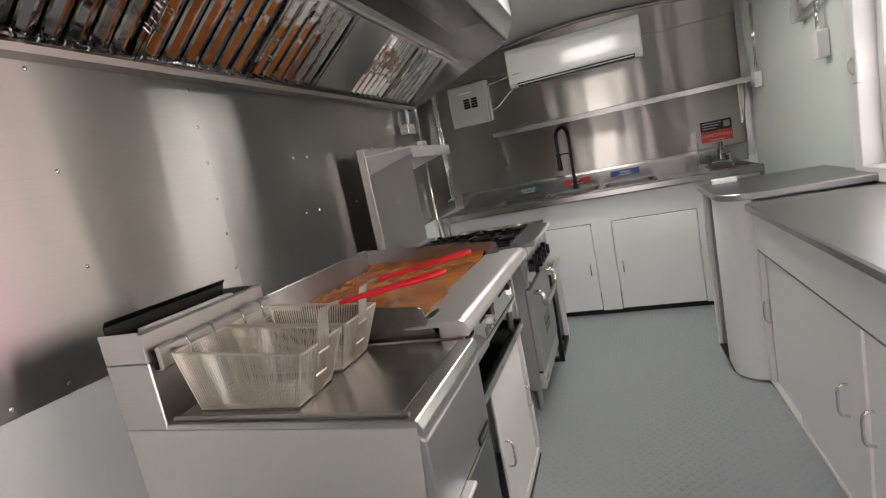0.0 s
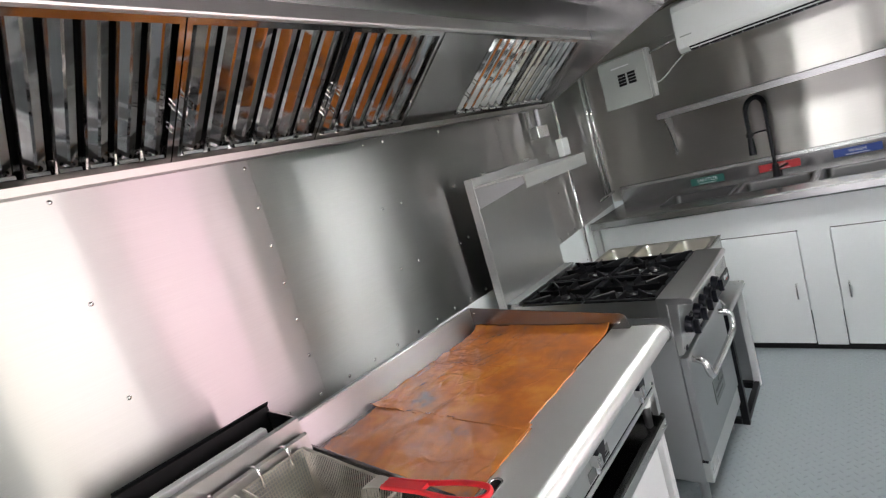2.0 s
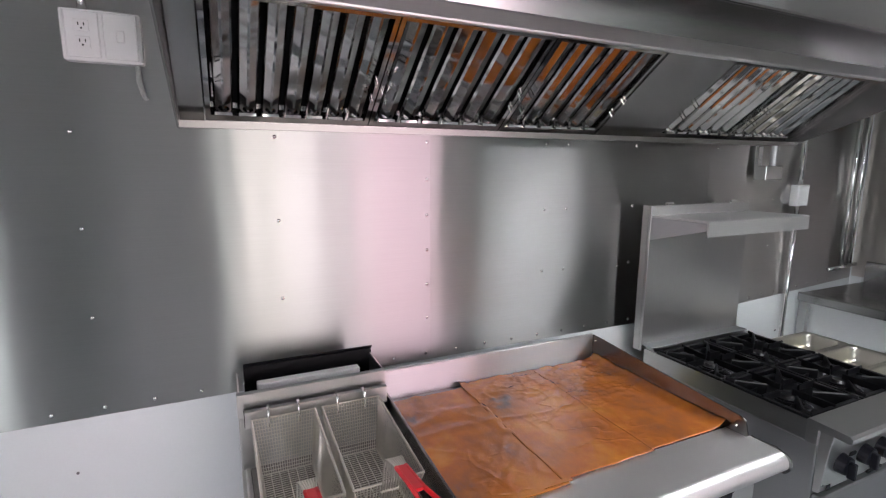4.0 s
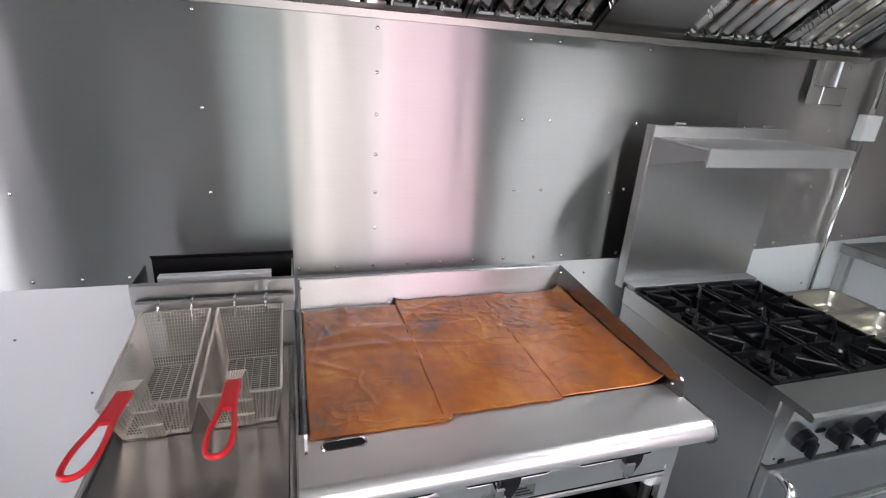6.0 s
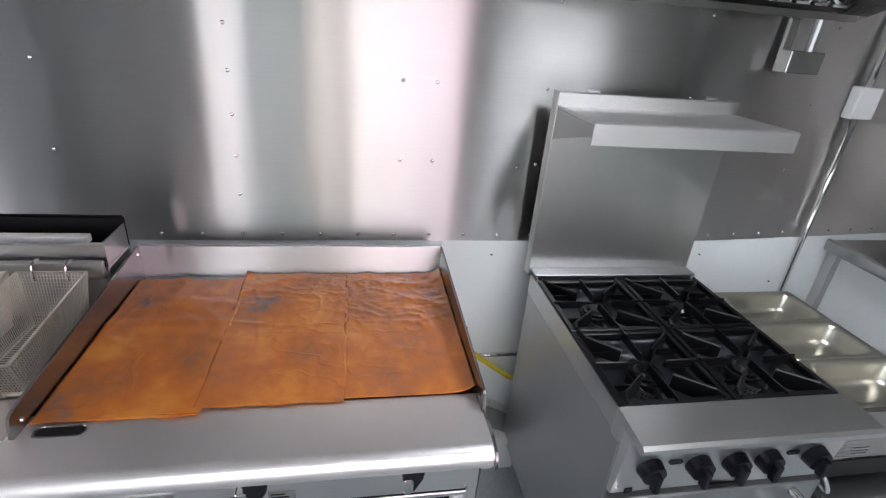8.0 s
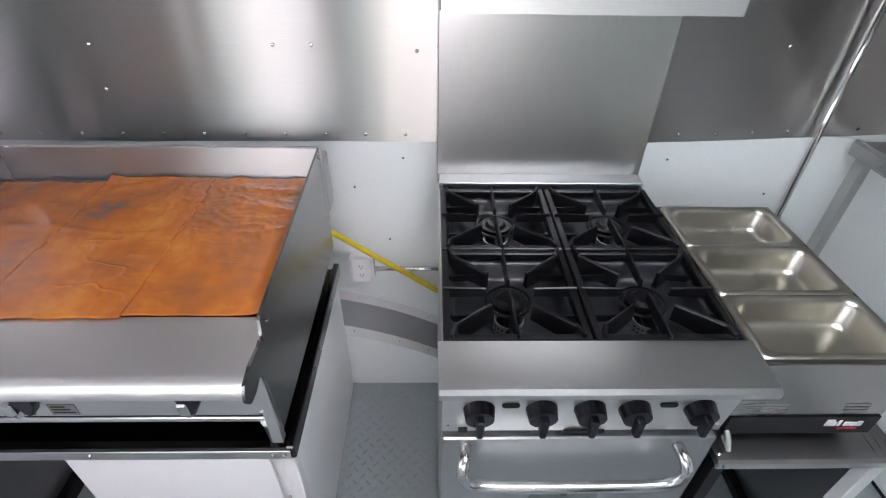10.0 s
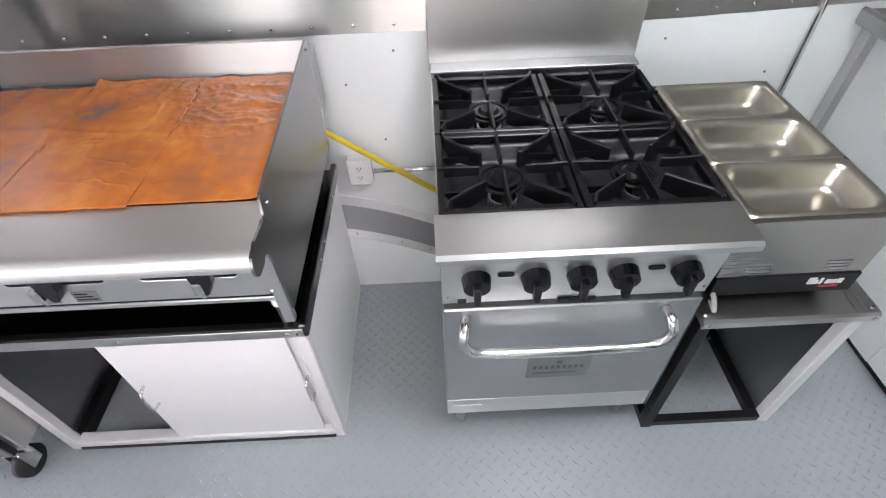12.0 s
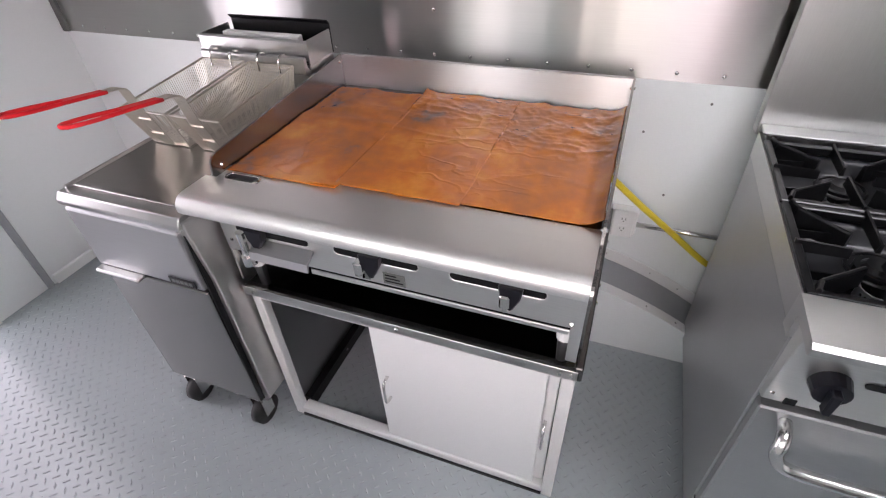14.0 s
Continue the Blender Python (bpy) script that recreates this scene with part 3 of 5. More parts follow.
def griddle_cabinet():
    c = thing("griddle_cabinet", (0.5, 0.68, 0), "white metal equipment cabinet with a half open sliding door", "cabinet")
    xb, xf = 0.20, 0.85
    part("side_panel", boxed(xb, xf - 0.003, GY0 + 0.003, GY0 + 0.02, 0.0, 0.60), M_GREYSTEEL, c, "grey inside face of the cabinet")
    part("side_panel", boxed(xb, xf - 0.002, GY1 - 0.018, GY1 + 0.001, 0.0, 0.60, bevel=0.002), M_WHITE, c)
    part("back_panel", boxed(xb, xb + 0.01, GY0 + 0.02, GY1 - 0.018, 0.0, 0.6), M_GREYSTEEL, c)
    for a, b in ((GY0 + 0.003, GY0 + 0.035), (GY1 - 0.03, GY1 + 0.002)):
        part("post", boxed(xf - 0.03, xf, a, b, 0.0, 0.598, bevel=0.003), M_FRAMEWHITE, c, "white front post")
    part("rail", boxed(xf - 0.028, xf - 0.002, GY0 + 0.035, GY1 - 0.03, 0.576, 0.598, bevel=0.002), M_FRAMEWHITE, c)
    part("rail", boxed(xf - 0.04, xf + 0.0, GY0 + 0.035, GY1 - 0.03, 0.014, 0.042, bevel=0.003), M_FRAMEWHITE, c, "white sliding door track")
    part("kick_strip", boxed(xf - 0.045, xf + 0.002, GY0 + 0.035, GY1 - 0.03, 0.0, 0.0135), M_BLACK, c)
    part("angle_iron", boxed(xb + 0.02, xf - 0.04, GY0 + 0.02, GY0 + 0.05, 0.0, 0.05), M_BLACK, c, "black angle iron along the floor")
    screw((0.56, GY0 + 0.05, 0.03), (0, 1, 0), c)
    d = part("sliding_door", boxed(xf - 0.018, xf - 0.008, 0.592, 1.072, 0.043, 0.575, bevel=0.002), M_WHITE, c)
    for yy, zz in ((0.625, 0.32),):
        bm = bmesh.new()
        tube(bm, curve_pts([(xf - 0.008, yy, zz - 0.05), (xf + 0.018, yy, zz - 0.042), (xf + 0.022, yy, zz), (xf + 0.018, yy, zz + 0.042), (xf - 0.008, yy, zz + 0.05)], 4), 0.0045)
        part("door_handle", bm, M_CHROME, d, "bent wire pull handle", True)
    d = part("sliding_door", boxed(xf - 0.034, xf - 0.024, 0.66, 1.10, 0.043, 0.575, bevel=0.002), M_WHITE, c)
    bm = bmesh.new()
    tube(bm, curve_pts([(xf - 0.024, 1.082, 0.255), (xf + 0.004, 1.082, 0.263), (xf + 0.008, 1.082, 0.305), (xf + 0.004, 1.082, 0.347), (xf - 0.024, 1.082, 0.355)], 4), 0.0045)
    part("door_handle", bm, M_CHROME, d, "bent wire pull handle", True)
    # steel top tray with a turned-down front edge
    bm = bmesh.new()
    prism(bm, [(xb, 0.60), (xf + 0.004, 0.60), (xf + 0.012, 0.606), (xf + 0.012, 0.63), (xf + 0.006, 0.634), (xf - 0.02, 0.622), (xb, 0.618)], "y", GY0 - 0.002, GY1 + 0.006)
    part("tray_edge", boxed(xf + 0.0122, xf + 0.0145, GY0, GY1 + 0.004, 0.602, 0.633, bevel=0.001), M_STEEL, c, "turned-down steel front edge")
    part("top_tray", bm, M_TRAY, c, "dark reflective steel tray top")
    bm = boxed(xb, xf + 0.012, GY1 - 0.004, GY1 + 0.014, 0.60, 0.645, bevel=0.003)
    part("side_angle", bm, M_TRAY, c, "steel angle along the tray's side")
    for yy in (GY0 + 0.03, 0.69, GY1 - 0.035, GY1 - 0.01):
        screw((xf + 0.0145, yy, 0.618), (1, 0, 0), c)
    for xx in (0.35, 0.55, 0.62):
        screw((xx, GY1 + 0.014, 0.622), (0, 1, 0), c, 0.005)


def griddle():
    g = thing("griddle", (0.55, 0.68, 0.62), "stainless steel flat top gas griddle on a tray", "griddle")
    # feet
    for yy in (GY0 + 0.05, GY1 - 0.04):
        for xx in (0.27, 0.825):
            bm = bmesh.new()
            rod(bm, (xx, yy, 0.617 if xx < 0.8 else 0.62), (xx, yy, 0.75), 0.012, 10, 0.018)
            foot = part("foot", bm, M_DARKSTEEL, g, "adjustable steel foot")
            if xx > 0.8:
                bm = bmesh.new()
                rod(bm, (xx, yy, 0.698), (xx, yy, 0.744), 0.019, 12)
                part("foot_collar", bm, M_PLASTIC, foot, "pale foot collar")
    # body box, solid black to paint the shade under the plate
    part("burner_box", boxed(0.20, 0.835, GY0 + 0.012, GY1 - 0.012, 0.745, 0.925), M_SHADEINK, g, "burner box painted black for the shade under the griddle")
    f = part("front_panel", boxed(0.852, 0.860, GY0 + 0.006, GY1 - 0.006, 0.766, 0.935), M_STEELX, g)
    # black strip paints the shade in the joint
    part("joint_shade", boxed(0.853, 0.858, GY0 + 0.03, GY1 - 0.03, 0.758, 0.766), M_SHADEINK, f, "black strip painted as the shaded joint below the panel")
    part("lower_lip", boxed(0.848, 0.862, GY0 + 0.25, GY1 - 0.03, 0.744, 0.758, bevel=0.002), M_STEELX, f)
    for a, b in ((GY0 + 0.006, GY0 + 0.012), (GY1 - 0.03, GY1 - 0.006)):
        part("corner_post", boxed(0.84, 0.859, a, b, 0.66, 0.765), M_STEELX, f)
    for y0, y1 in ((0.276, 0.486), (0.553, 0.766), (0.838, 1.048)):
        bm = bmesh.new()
        # slots are flat black plates: their inner shade is in the colour
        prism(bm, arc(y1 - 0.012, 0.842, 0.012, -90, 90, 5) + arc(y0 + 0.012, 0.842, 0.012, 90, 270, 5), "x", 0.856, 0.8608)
        slot = part("slot", bm, M_SHADEINK, g, "rounded black plate painted as the shade in a slot")
        bm = bmesh.new()
        loop = arc(y1 - 0.012, 0.842, 0.0122, -90, 90, 6) + arc(y0 + 0.012, 0.842, 0.0122, 90, 270, 6)
        tube(bm, [(0.8608, p[0], p[1]) for p in loop + loop[:1]], 0.0012, 5)
        part("slot_rim", bm, M_STEELX, slot)
    for yy in (0.345, 0.655, 0.976):
        bm = bmesh.new()
        prism(bm, [(yy - 0.026, 0.862), (yy + 0.026, 0.862), (yy + 0.022, 0.832), (yy + 0.005, 0.798), (yy - 0.005, 0.798), (yy - 0.022, 0.832)], "x", 0.861, 0.884, 0.003)
        part("valve_knob", bm, M_KNOB, f, "black lever knob in a slot")
    for yy in (0.628, 0.966):
        bm = bmesh.new()
        box(bm, 0.8605, 0.892, yy - 0.011, yy + 0.011, 0.806, 0.842, bevel=0.004)
        rod(bm, (0.876, yy, 0.79), (0.876, yy, 0.812), 0.008, 8)
        part("pilot_fitting", bm, M_CHROME, f, "bright valve fitting")
    part("label_plate", boxed(0.8605, 0.862, 0.60, 0.64, 0.772, 0.80), M_BADGE, f, "small printed plate")
    part("label_plate", boxed(0.8605, 0.862, 0.675, 0.73, 0.772, 0.806), M_BADGE, f, "small printed plate")
    for k in range(3):
        part("label_bar", boxed(0.8621, 0.8626, 0.68, 0.725 - 0.008 * k, 0.779 + k * 0.009, 0.783 + k * 0.009), M_SHADEINK, f)
    # drawer lip with valve stub at the near end
    bm = bmesh.new()
    prism(bm, [(0.861, 0.822), (0.896, 0.806), (0.90, 0.784), (0.894, 0.784), (0.89, 0.80), (0.861, 0.814)], "y", 0.33, 0.495)
    part("drawer_lip", bm, M_GREYSTEEL, f)
    bm = bmesh.new()
    rod(bm, (0.875, 0.30, 0.77), (0.875, 0.30, 0.845), 0.012)
    rod(bm, (0.875, 0.30, 0.745), (0.875, 0.30, 0.772), 0.018)
    part("pipe_stub", bm, M_CHROME, f, "bright pipe fitting")
    screw((0.86, GY0 + 0.025, 0.80), (1, 0, 0), f)
    screw((0.86, GY1 - 0.03, 0.775), (1, 0, 0), f)
    # cooking plate
    part("plate", boxed(0.185, 0.80, GY0 + 0.01, GY1 - 0.01, 0.925, 0.95), M_LID, g, "flat steel cooking plate")
    # splash guards
    part("back_splash", boxed(0.168, 0.182, GY0, GY1, 0.80, 1.05, bevel=0.002), M_BACKSPLASH, g)
    for a, b in ((GY0, GY0 + 0.006), (GY1 - 0.006, GY1)):
        bm = bmesh.new()
        out = [(0.183, 0.70), (0.183, 1.05), (0.80, 1.008)] + arc(0.80, 0.985, 0.022, 90, 0, 4) + [(0.828, 0.955), (0.85, 0.925), (0.845, 0.86), (0.845, 0.70)]
        if a > 1:
            out[-3:] = [(0.834, 0.966), (0.85, 0.964), (0.90, 0.97), (0.928, 0.963)] + arc(0.915, 0.936, 0.033, 50, -60, 7) + [(0.905, 0.905), (0.88, 0.912), (0.866, 0.90), (0.858, 0.86), (0.85, 0.70)]
            out[6:8] = []
        prism(bm, out, "y", a, b)
        s = part("side_splash", bm, M_SPLASHSHADE, g)
        for xx, zz in ((0.20, 1.03), (0.79, 0.975)):
            screw((xx, a if a > 1 else b, zz), (0, -1 if a > 1 else 1, 0), s, 0.005)
            if a > 1:
                screw((xx, b, zz), (0, 1, 0), s, 0.005)
    # wide rounded front ledge
    bm = bmesh.new()
    out = [(0.757, 0.9505), (0.76, 0.9535), (0.826, 0.956), (0.832, 0.965), (0.90, 0.966)] + arc(0.912, 0.936, 0.030, 85, -10, 10) + [(0.939, 0.924), (0.862, 0.922), (0.862, 0.9505)]
    prism(bm, out, "y", GY0 - 0.012, GY1 - 0.0065)
    led = part("front_ledge", bm, M_LEDGE, g, "wide rounded stainless ledge")
    bm = bmesh.new()
    pts = [(0.812 + 0.014 * math.cos(t), 0.301 + (0.032 if math.sin(t) > 0 else -0.032) + 0.013 * math.sin(t), 0.960) for t in [2 * math.pi * k / 20 for k in range(21)]]
    tube(bm, pts, 0.003, 6)
    part("grease_slot_rim", bm, M_CHROME, led)
    bm = bmesh.new()
    prism(bm, [(p[0], p[1]) for p in pts[:-1]], "z", 0.954, 0.9605)
    part("grease_slot", bm, M_BLACK, led, "dark grease slot")
    part("rear_flue", boxed(0.09, 0.166, GY0 + 0.04, GY1 + 0.0, 0.82, 1.0, bevel=0.004), M_GREYSTEEL, g)
    return g


def paper_sheet(y0, y1, x0, x1, z, seed, curl=(), lift=0.0, crumple=0.0, fold=0.0):
    """A greasy sheet; crumple is the crumpled share from its back edge, fold the place of a crossing crease."""
    bm = bmesh.new()
    nx, ny = 96, 56
    grid = []
    for i in range(nx + 1):
        row = []
        for j in range(ny + 1):
            u, v = i / nx, j / ny
            x, y = x0 + (x1 - x0) * u, y0 + (y1 - y0) * v
            w = noise.noise(Vector((x * 9 + seed, y * 13, seed))) + 0.5 * noise.noise(Vector((x * 30, y * 34 + seed, 3.1)))
            ridge = max(0.0, 1 - abs(noise.noise(Vector((x * 6, y * 4, seed + 7.7)))) * 9)
            h = z + 0.001 - 0.002 * max(0.0, 0.9 - u) + 0.0015 * (w + 1) * (1.1 - u) + 0.005 * ridge * max(0, 1 - u * 1.15)
            if crumple:
                near = min(1.0, max(0.0, (crumple - u + 0.08 * noise.noise(Vector((y * 9, seed, 1.7)))) * 7))
                crease = sum(a * max(0.0, 1 - abs(noise.noise(Vector((x * f * 1.25, y * f * 0.8, seed + f)))) * 6) for f, a in ((11, 0.0024), (24, 0.0022), (40, 0.0013)))
                h += near * crease
            if fold:
                h += 0.0022 * max(0.0, 1 - abs(u - fold - 0.02 * noise.noise(Vector((y * 6, 4.2, seed)))) * 26)
                h += 0.0011 * max(0.0, 1 - abs(noise.noise(Vector((x * 9 + y * 8, y * 5 - x * 5, seed + 2.2)))) * 8)
            ex = 0.004 * noise.noise(Vector((y * 18, seed, 0))) if i in (0, nx) else 0
            ey = 0.003 * noise.noise(Vector((x * 14, seed, 5))) if j in (0, ny) else 0
            h += lift * max(0.0, (v - 0.82) / 0.18) ** 2
            for cu, cv, r, up in curl:
                d = math.hypot(u - cu, v - cv)
                if d < r:
                    h += up * (1 - d / r) ** 2
            row.append(bm.verts.new((x + ex, y + ey, h)))
        grid.append(row)
    for i in range(nx):
        for j in range(ny):
            bm.faces.new((grid[i][j], grid[i + 1][j], grid[i + 1][j + 1], grid[i][j + 1]))
    r = bmesh.ops.extrude_face_region(bm, geom=bm.faces[:])
    bmesh.ops.translate(bm, vec=(0, 0, -0.0008), verts=[v for v in r["geom"] if isinstance(v, bmesh.types.BMVert)])
    bmesh.ops.recalc_face_normals(bm, faces=bm.faces[:])
    ob = single("paper_sheet", bm, M_PAPER, "greasy brown paper sheet lying wrinkled on the griddle plate", "paper", "papers on the griddle", smooth=True)
    return ob


griddle_cabinet()
griddle()
paper_sheet(0.2315, 0.535, 0.218, 0.786, 0.9562, 1, fold=0.4)
paper_sheet(0.524, 0.832, 0.19, 0.768, 0.9575, 2, [(0.0, 0.0, 0.12, 0.012)], crumple=0.42)
paper_sheet(0.826, 1.125, 0.194, 0.759, 0.9562, 3, [(1.0, 1.0, 0.1, 0.006)], 0.016, crumple=0.6)
bm = bmesh.new()
prism(bm, [(0.768, 0.474), (0.782, 0.462), (0.783, 0.542), (0.770, 0.545)], "z", 0.9625, 0.9642)
single("paper_scrap", bm, M_PAPER, "small torn strip of brown greased paper", "paper")


# ---- deep fryer ----
FY0, FY1 = -0.182, 0.212


def fryer():
    f = thing("deep_fryer", (0.6, 0.01, 0), "stainless steel floor fryer with a flat lid on casters", "fryer")
    xb, xf = 0.20, 0.945
    for xx in (0.30, 0.90):
        for yy in (FY0 + 0.034, FY1 - 0.075):
            bm = bmesh.new()
            rod(bm, (xx, yy - 0.016, 0.052), (xx, yy + 0.016, 0.052), 0.052, 20)
            w = part("caster", bm, M_RUBBER, f, "black rubber caster wheel", True)
            bm = bmesh.new()
            box(bm, xx - 0.022, xx + 0.022, yy - 0.024, yy - 0.019, 0.04, 0.125)
            box(bm, xx - 0.022, xx + 0.022, yy + 0.019, yy + 0.024, 0.04, 0.125)
            box(bm, xx - 0.035, xx + 0.02, yy - 0.03, yy + 0.03, 0.125, 0.17)
            part("fork", bm, M_CHROME, w, "bright caster fork")
    bm = bmesh.new()
    prism(bm, [(xb, 0.17), (xf - 0.025, 0.17), (xf - 0.02, 0.70), (xf, 0.885), (xf, 0.90), (xb, 0.90)], "y", FY0, FY1, 0.003)
    part("body", bm, M_SATIN, f)
    bm = bmesh.new()
    prism(bm, [(xf - 0.022, 0.175), (xf - 0.002, 0.175), (xf + 0.006, 0.672), (xf - 0.018, 0.676)], "y", FY0 + 0.004, FY1 - 0.02, 0.003)
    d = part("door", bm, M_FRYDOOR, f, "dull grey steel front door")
    bm = bmesh.new()
    prism(bm, [(xf - 0.019, 0.682), (xf + 0.008, 0.682), (xf + 0.012, 0.87), (xf - 0.002, 0.88)], "y", FY0 + 0.002, FY1 - 0.02, 0.003)
    p = part("control_panel", bm, M_GREYSTEEL, f)
    part("badge", boxed(xf + 0.009, xf + 0.013, 0.085, 0.175, 0.69, 0.712, bevel=0.002), M_BLACK, p, "dark maker's badge")
    for k in range(5):
        part("badge_mark", boxed(xf + 0.0125, xf + 0.0145, 0.097 + k * 0.014, 0.107 + k * 0.014, 0.696, 0.706), M_BADGE, p)
    part("door_pull", boxed(xf + 0.004, xf + 0.03, FY0 + 0.004, -0.02, 0.668, 0.681, bevel=0.004), M_STEELX, d, "folded steel pull")
    part("edge_gap", boxed(xf - 0.02, xf - 0.003, FY1 - 0.0195, FY1 - 0.014, 0.18, 0.88), M_BLACK, f)
    # rim and flat lid over the vat
    bm = bmesh.new()
    prism(bm, [(0.336, 0.901), (xf + 0.001, 0.901), (xf + 0.001, 0.883), (xf + 0.0135, 0.883), (xf + 0.0145, 0.897), (xf + 0.003, 0.915), (0.336, 0.915)], "y", FY0 - 0.004, FY1, 0.002)
    part("top_rim", bm, M_STEEL, f, "rolled steel rim")
    bm = boxed(0.345, 0.915, FY0 + 0.018, FY1 - 0.02, 0.9155, 0.921, bevel=0.002)
    lid = part("lid", bm, M_LID, f, "flat reflective steel lid")
    bm = bmesh.new()
    for yy in (FY0 + 0.010, FY1 - 0.012):
        bm = bmesh.new()
        tube(bm, [(0.35, yy, 0.921), (0.93, yy, 0.921)], 0.005, 6)
        part("lid_bead", bm, M_STEEL, lid)
    # flue riser with an open black top
    part("flue_riser", boxed(0.20, 0.335, FY0 - 0.002, FY1, 0.90, 1.06, bevel=0.003), M_STEEL, f)
    bm = bmesh.new()
    prism(bm, [(0.324, 1.0605), (0.324, 1.122), (0.329, 1.13), (0.335, 1.124), (0.335, 1.0605)], "y", FY0 - 0.004, FY1 + 0.001)
    part("flue_front", bm, M_STEEL, f, "folded steel flue front")
    bm = bmesh.new()
    prism(bm, [(0.336, 1.046), (0.348, 1.060), (0.348, 1.086), (0.354, 1.091), (0.361, 1.086), (0.362, 1.042), (0.356, 1.036), (0.336, 1.036)], "y", FY0 + 0.012, FY1 - 0.002)
    hanger = part("basket_hanger", bm, M_STEEL, f, "folded steel basket hanger rail")
    # black fillers paint the shade behind the rail and in its end
    part("hanger_shade", boxed(0.3355, 0.3475, FY0 + 0.014, FY1 - 0.004, 1.062, 1.074), M_SHADEINK, hanger, "black strip painted as the shade behind the rail")
    part("hanger_end", boxed(0.337, 0.3475, FY0 + 0.0105, FY0 + 0.0135, 1.038, 1.082), M_SHADEINK, hanger, "black plate painted as the shade in the rail's open end")
    for yy in (FY0, FY1 - 0.006):
        part("flue_side", boxed(0.20, 0.325, yy, yy + 0.004, 1.0605, 1.13), M_STEEL, f)
    bm = bmesh.new()
    box(bm, 0.196, 0.200, FY0 + 0.02, FY1, 1.06, 1.145)
    prism(bm, [(0.196, 1.145), (0.208, 1.158), (0.211, 1.156), (0.200, 1.144)], "y", FY0 + 0.02, FY1)
    part("flue_back", bm, M_BLACK, f, "blackened flue deflector")
    # black floor paints the shade down the flue
    part("flue_floor", boxed(0.201, 0.323, FY0 + 0.005, FY1 - 0.007, 1.061, 1.066), M_SHADEINK, f)
    # white paint stands in for window light reflected on this strip
    part("flue_bar", boxed(0.262, 0.288, FY0 + 0.05, FY1 - 0.06, 1.105, 1.127, bevel=0.002), M_FRAMEWHITE, f, "strip across the flue mouth, white for reflected window light")


def wire_basket(yc):
    """A fry basket of fine wire that hangs by two hooks, with a red handle."""
    b = thing("fry_basket", (0.55, yc, 0.925), "wire fry basket with red coated handle over the fryer lid", "fry basket", "fry baskets")
    h = 0.079

    def lerp(a, c, t):
        return Vector(a).lerp(Vector(c), t)
    # rim tilts down to the front; the body narrows towards the floor
    rim = [(0.377, yc - h, 1.07), (0.377, yc + h, 1.07), (0.712, yc + h, 1.042), (0.712, yc - h, 1.042)]
    base = [(0.40, yc - h + 0.016, 0.926), (0.40, yc + h - 0.016, 0.926), (0.664, yc + h - 0.016, 0.926), (0.664, yc - h + 0.016, 0.926)]
    bm = bmesh.new()
    for loop, r in ((rim, 0.0032), (base, 0.0026)):
        for i in range(4):
            rod(bm, loop[i], loop[(i + 1) % 4], r, 6)
    for i in range(4):
        rod(bm, rim[i], base[i], 0.0024, 6)
    part("frame", bm, M_WIRE, b, "heavy rim wire")
    bm = bmesh.new()
    names = ("back_mesh", "side_mesh", "front_mesh", "side_mesh")
    for i in range(4):
        bm = bmesh.new()
        j = (i + 1) % 4
        n = 44 if i % 2 else 22
        for k in range(1, n):
            t = k / n
            rod(bm, lerp(rim[i], rim[j], t), lerp(base[i], base[j], t), 0.0015, 4)
        rod(bm, lerp(rim[i], base[i], 0.94), lerp(rim[j], base[j], 0.94), 0.0016, 4)
        if i == 0:
            for k in range(1, 16):
                rod(bm, lerp(rim[i], base[i], k / 16), lerp(rim[j], base[j], k / 16), 0.0013, 4)
        part(names[i], bm, M_WIRE, b)
    bm = bmesh.new()
    for k in range(1, 30):
        rod(bm, lerp(base[0], base[3], k / 30), lerp(base[1], base[2], k / 30), 0.0013, 4)
    for k in range(1, 6):
        rod(bm, lerp(base[0], base[1], k / 6), lerp(base[3], base[2], k / 6), 0.0014, 4)
    part("floor_mesh", bm, M_WIRE, b)
    for dy in (-0.038, 0.038):
        bm = bmesh.new()
        tube(bm, curve_pts([(0.388, yc + dy, 1.05), (0.387, yc + dy, 1.08), (0.379, yc + dy, 1.094), (0.358, yc + dy, 1.095), (0.346, yc + dy, 1.088)], 4), 0.003, 6)
        part("hook", bm, M_CHROME, b)
    # flat bundle of wires up the front that carries the handle
    for k in range(-3, 4):
        dy = k * 0.0058
        bm = bmesh.new()
        tube(bm, curve_pts([(0.670, yc + dy, 0.926), (0.694, yc + dy, 0.985), (0.716, yc + dy, 1.042), (0.729, yc + dy, 1.092), (0.744, yc + dy * 0.9, 1.116), (0.80, yc + dy * 0.5, 1.1235)], 4), 0.0021, 5)
        part("handle_wire", bm, M_WIRE, b)
    bm = bmesh.new()
    for z, x in ((1.02, 0.7095), (0.97, 0.690)):
        bm = bmesh.new()
        rod(bm, (x, yc - 0.021, z), (x, yc + 0.021, z), 0.003, 6)
        part("strut_band", bm, M_WIRE, b)
    bm = bmesh.new()
    loop = [(0.785, yc - 0.01, 1.122), (0.88, yc - 0.011, 1.136), (0.95, yc - 0.018, 1.147), (1.002, yc - 0.015, 1.155), (1.017, yc, 1.157), (1.002, yc + 0.015, 1.155), (0.95, yc + 0.018, 1.147), (0.88, yc + 0.011, 1.136), (0.785, yc + 0.01, 1.122)]
    tube(bm, curve_pts(loop, 5), 0.0046, 8)
    part("handle_grip", bm, M_RED, b, "red vinyl coated loop handle", True)
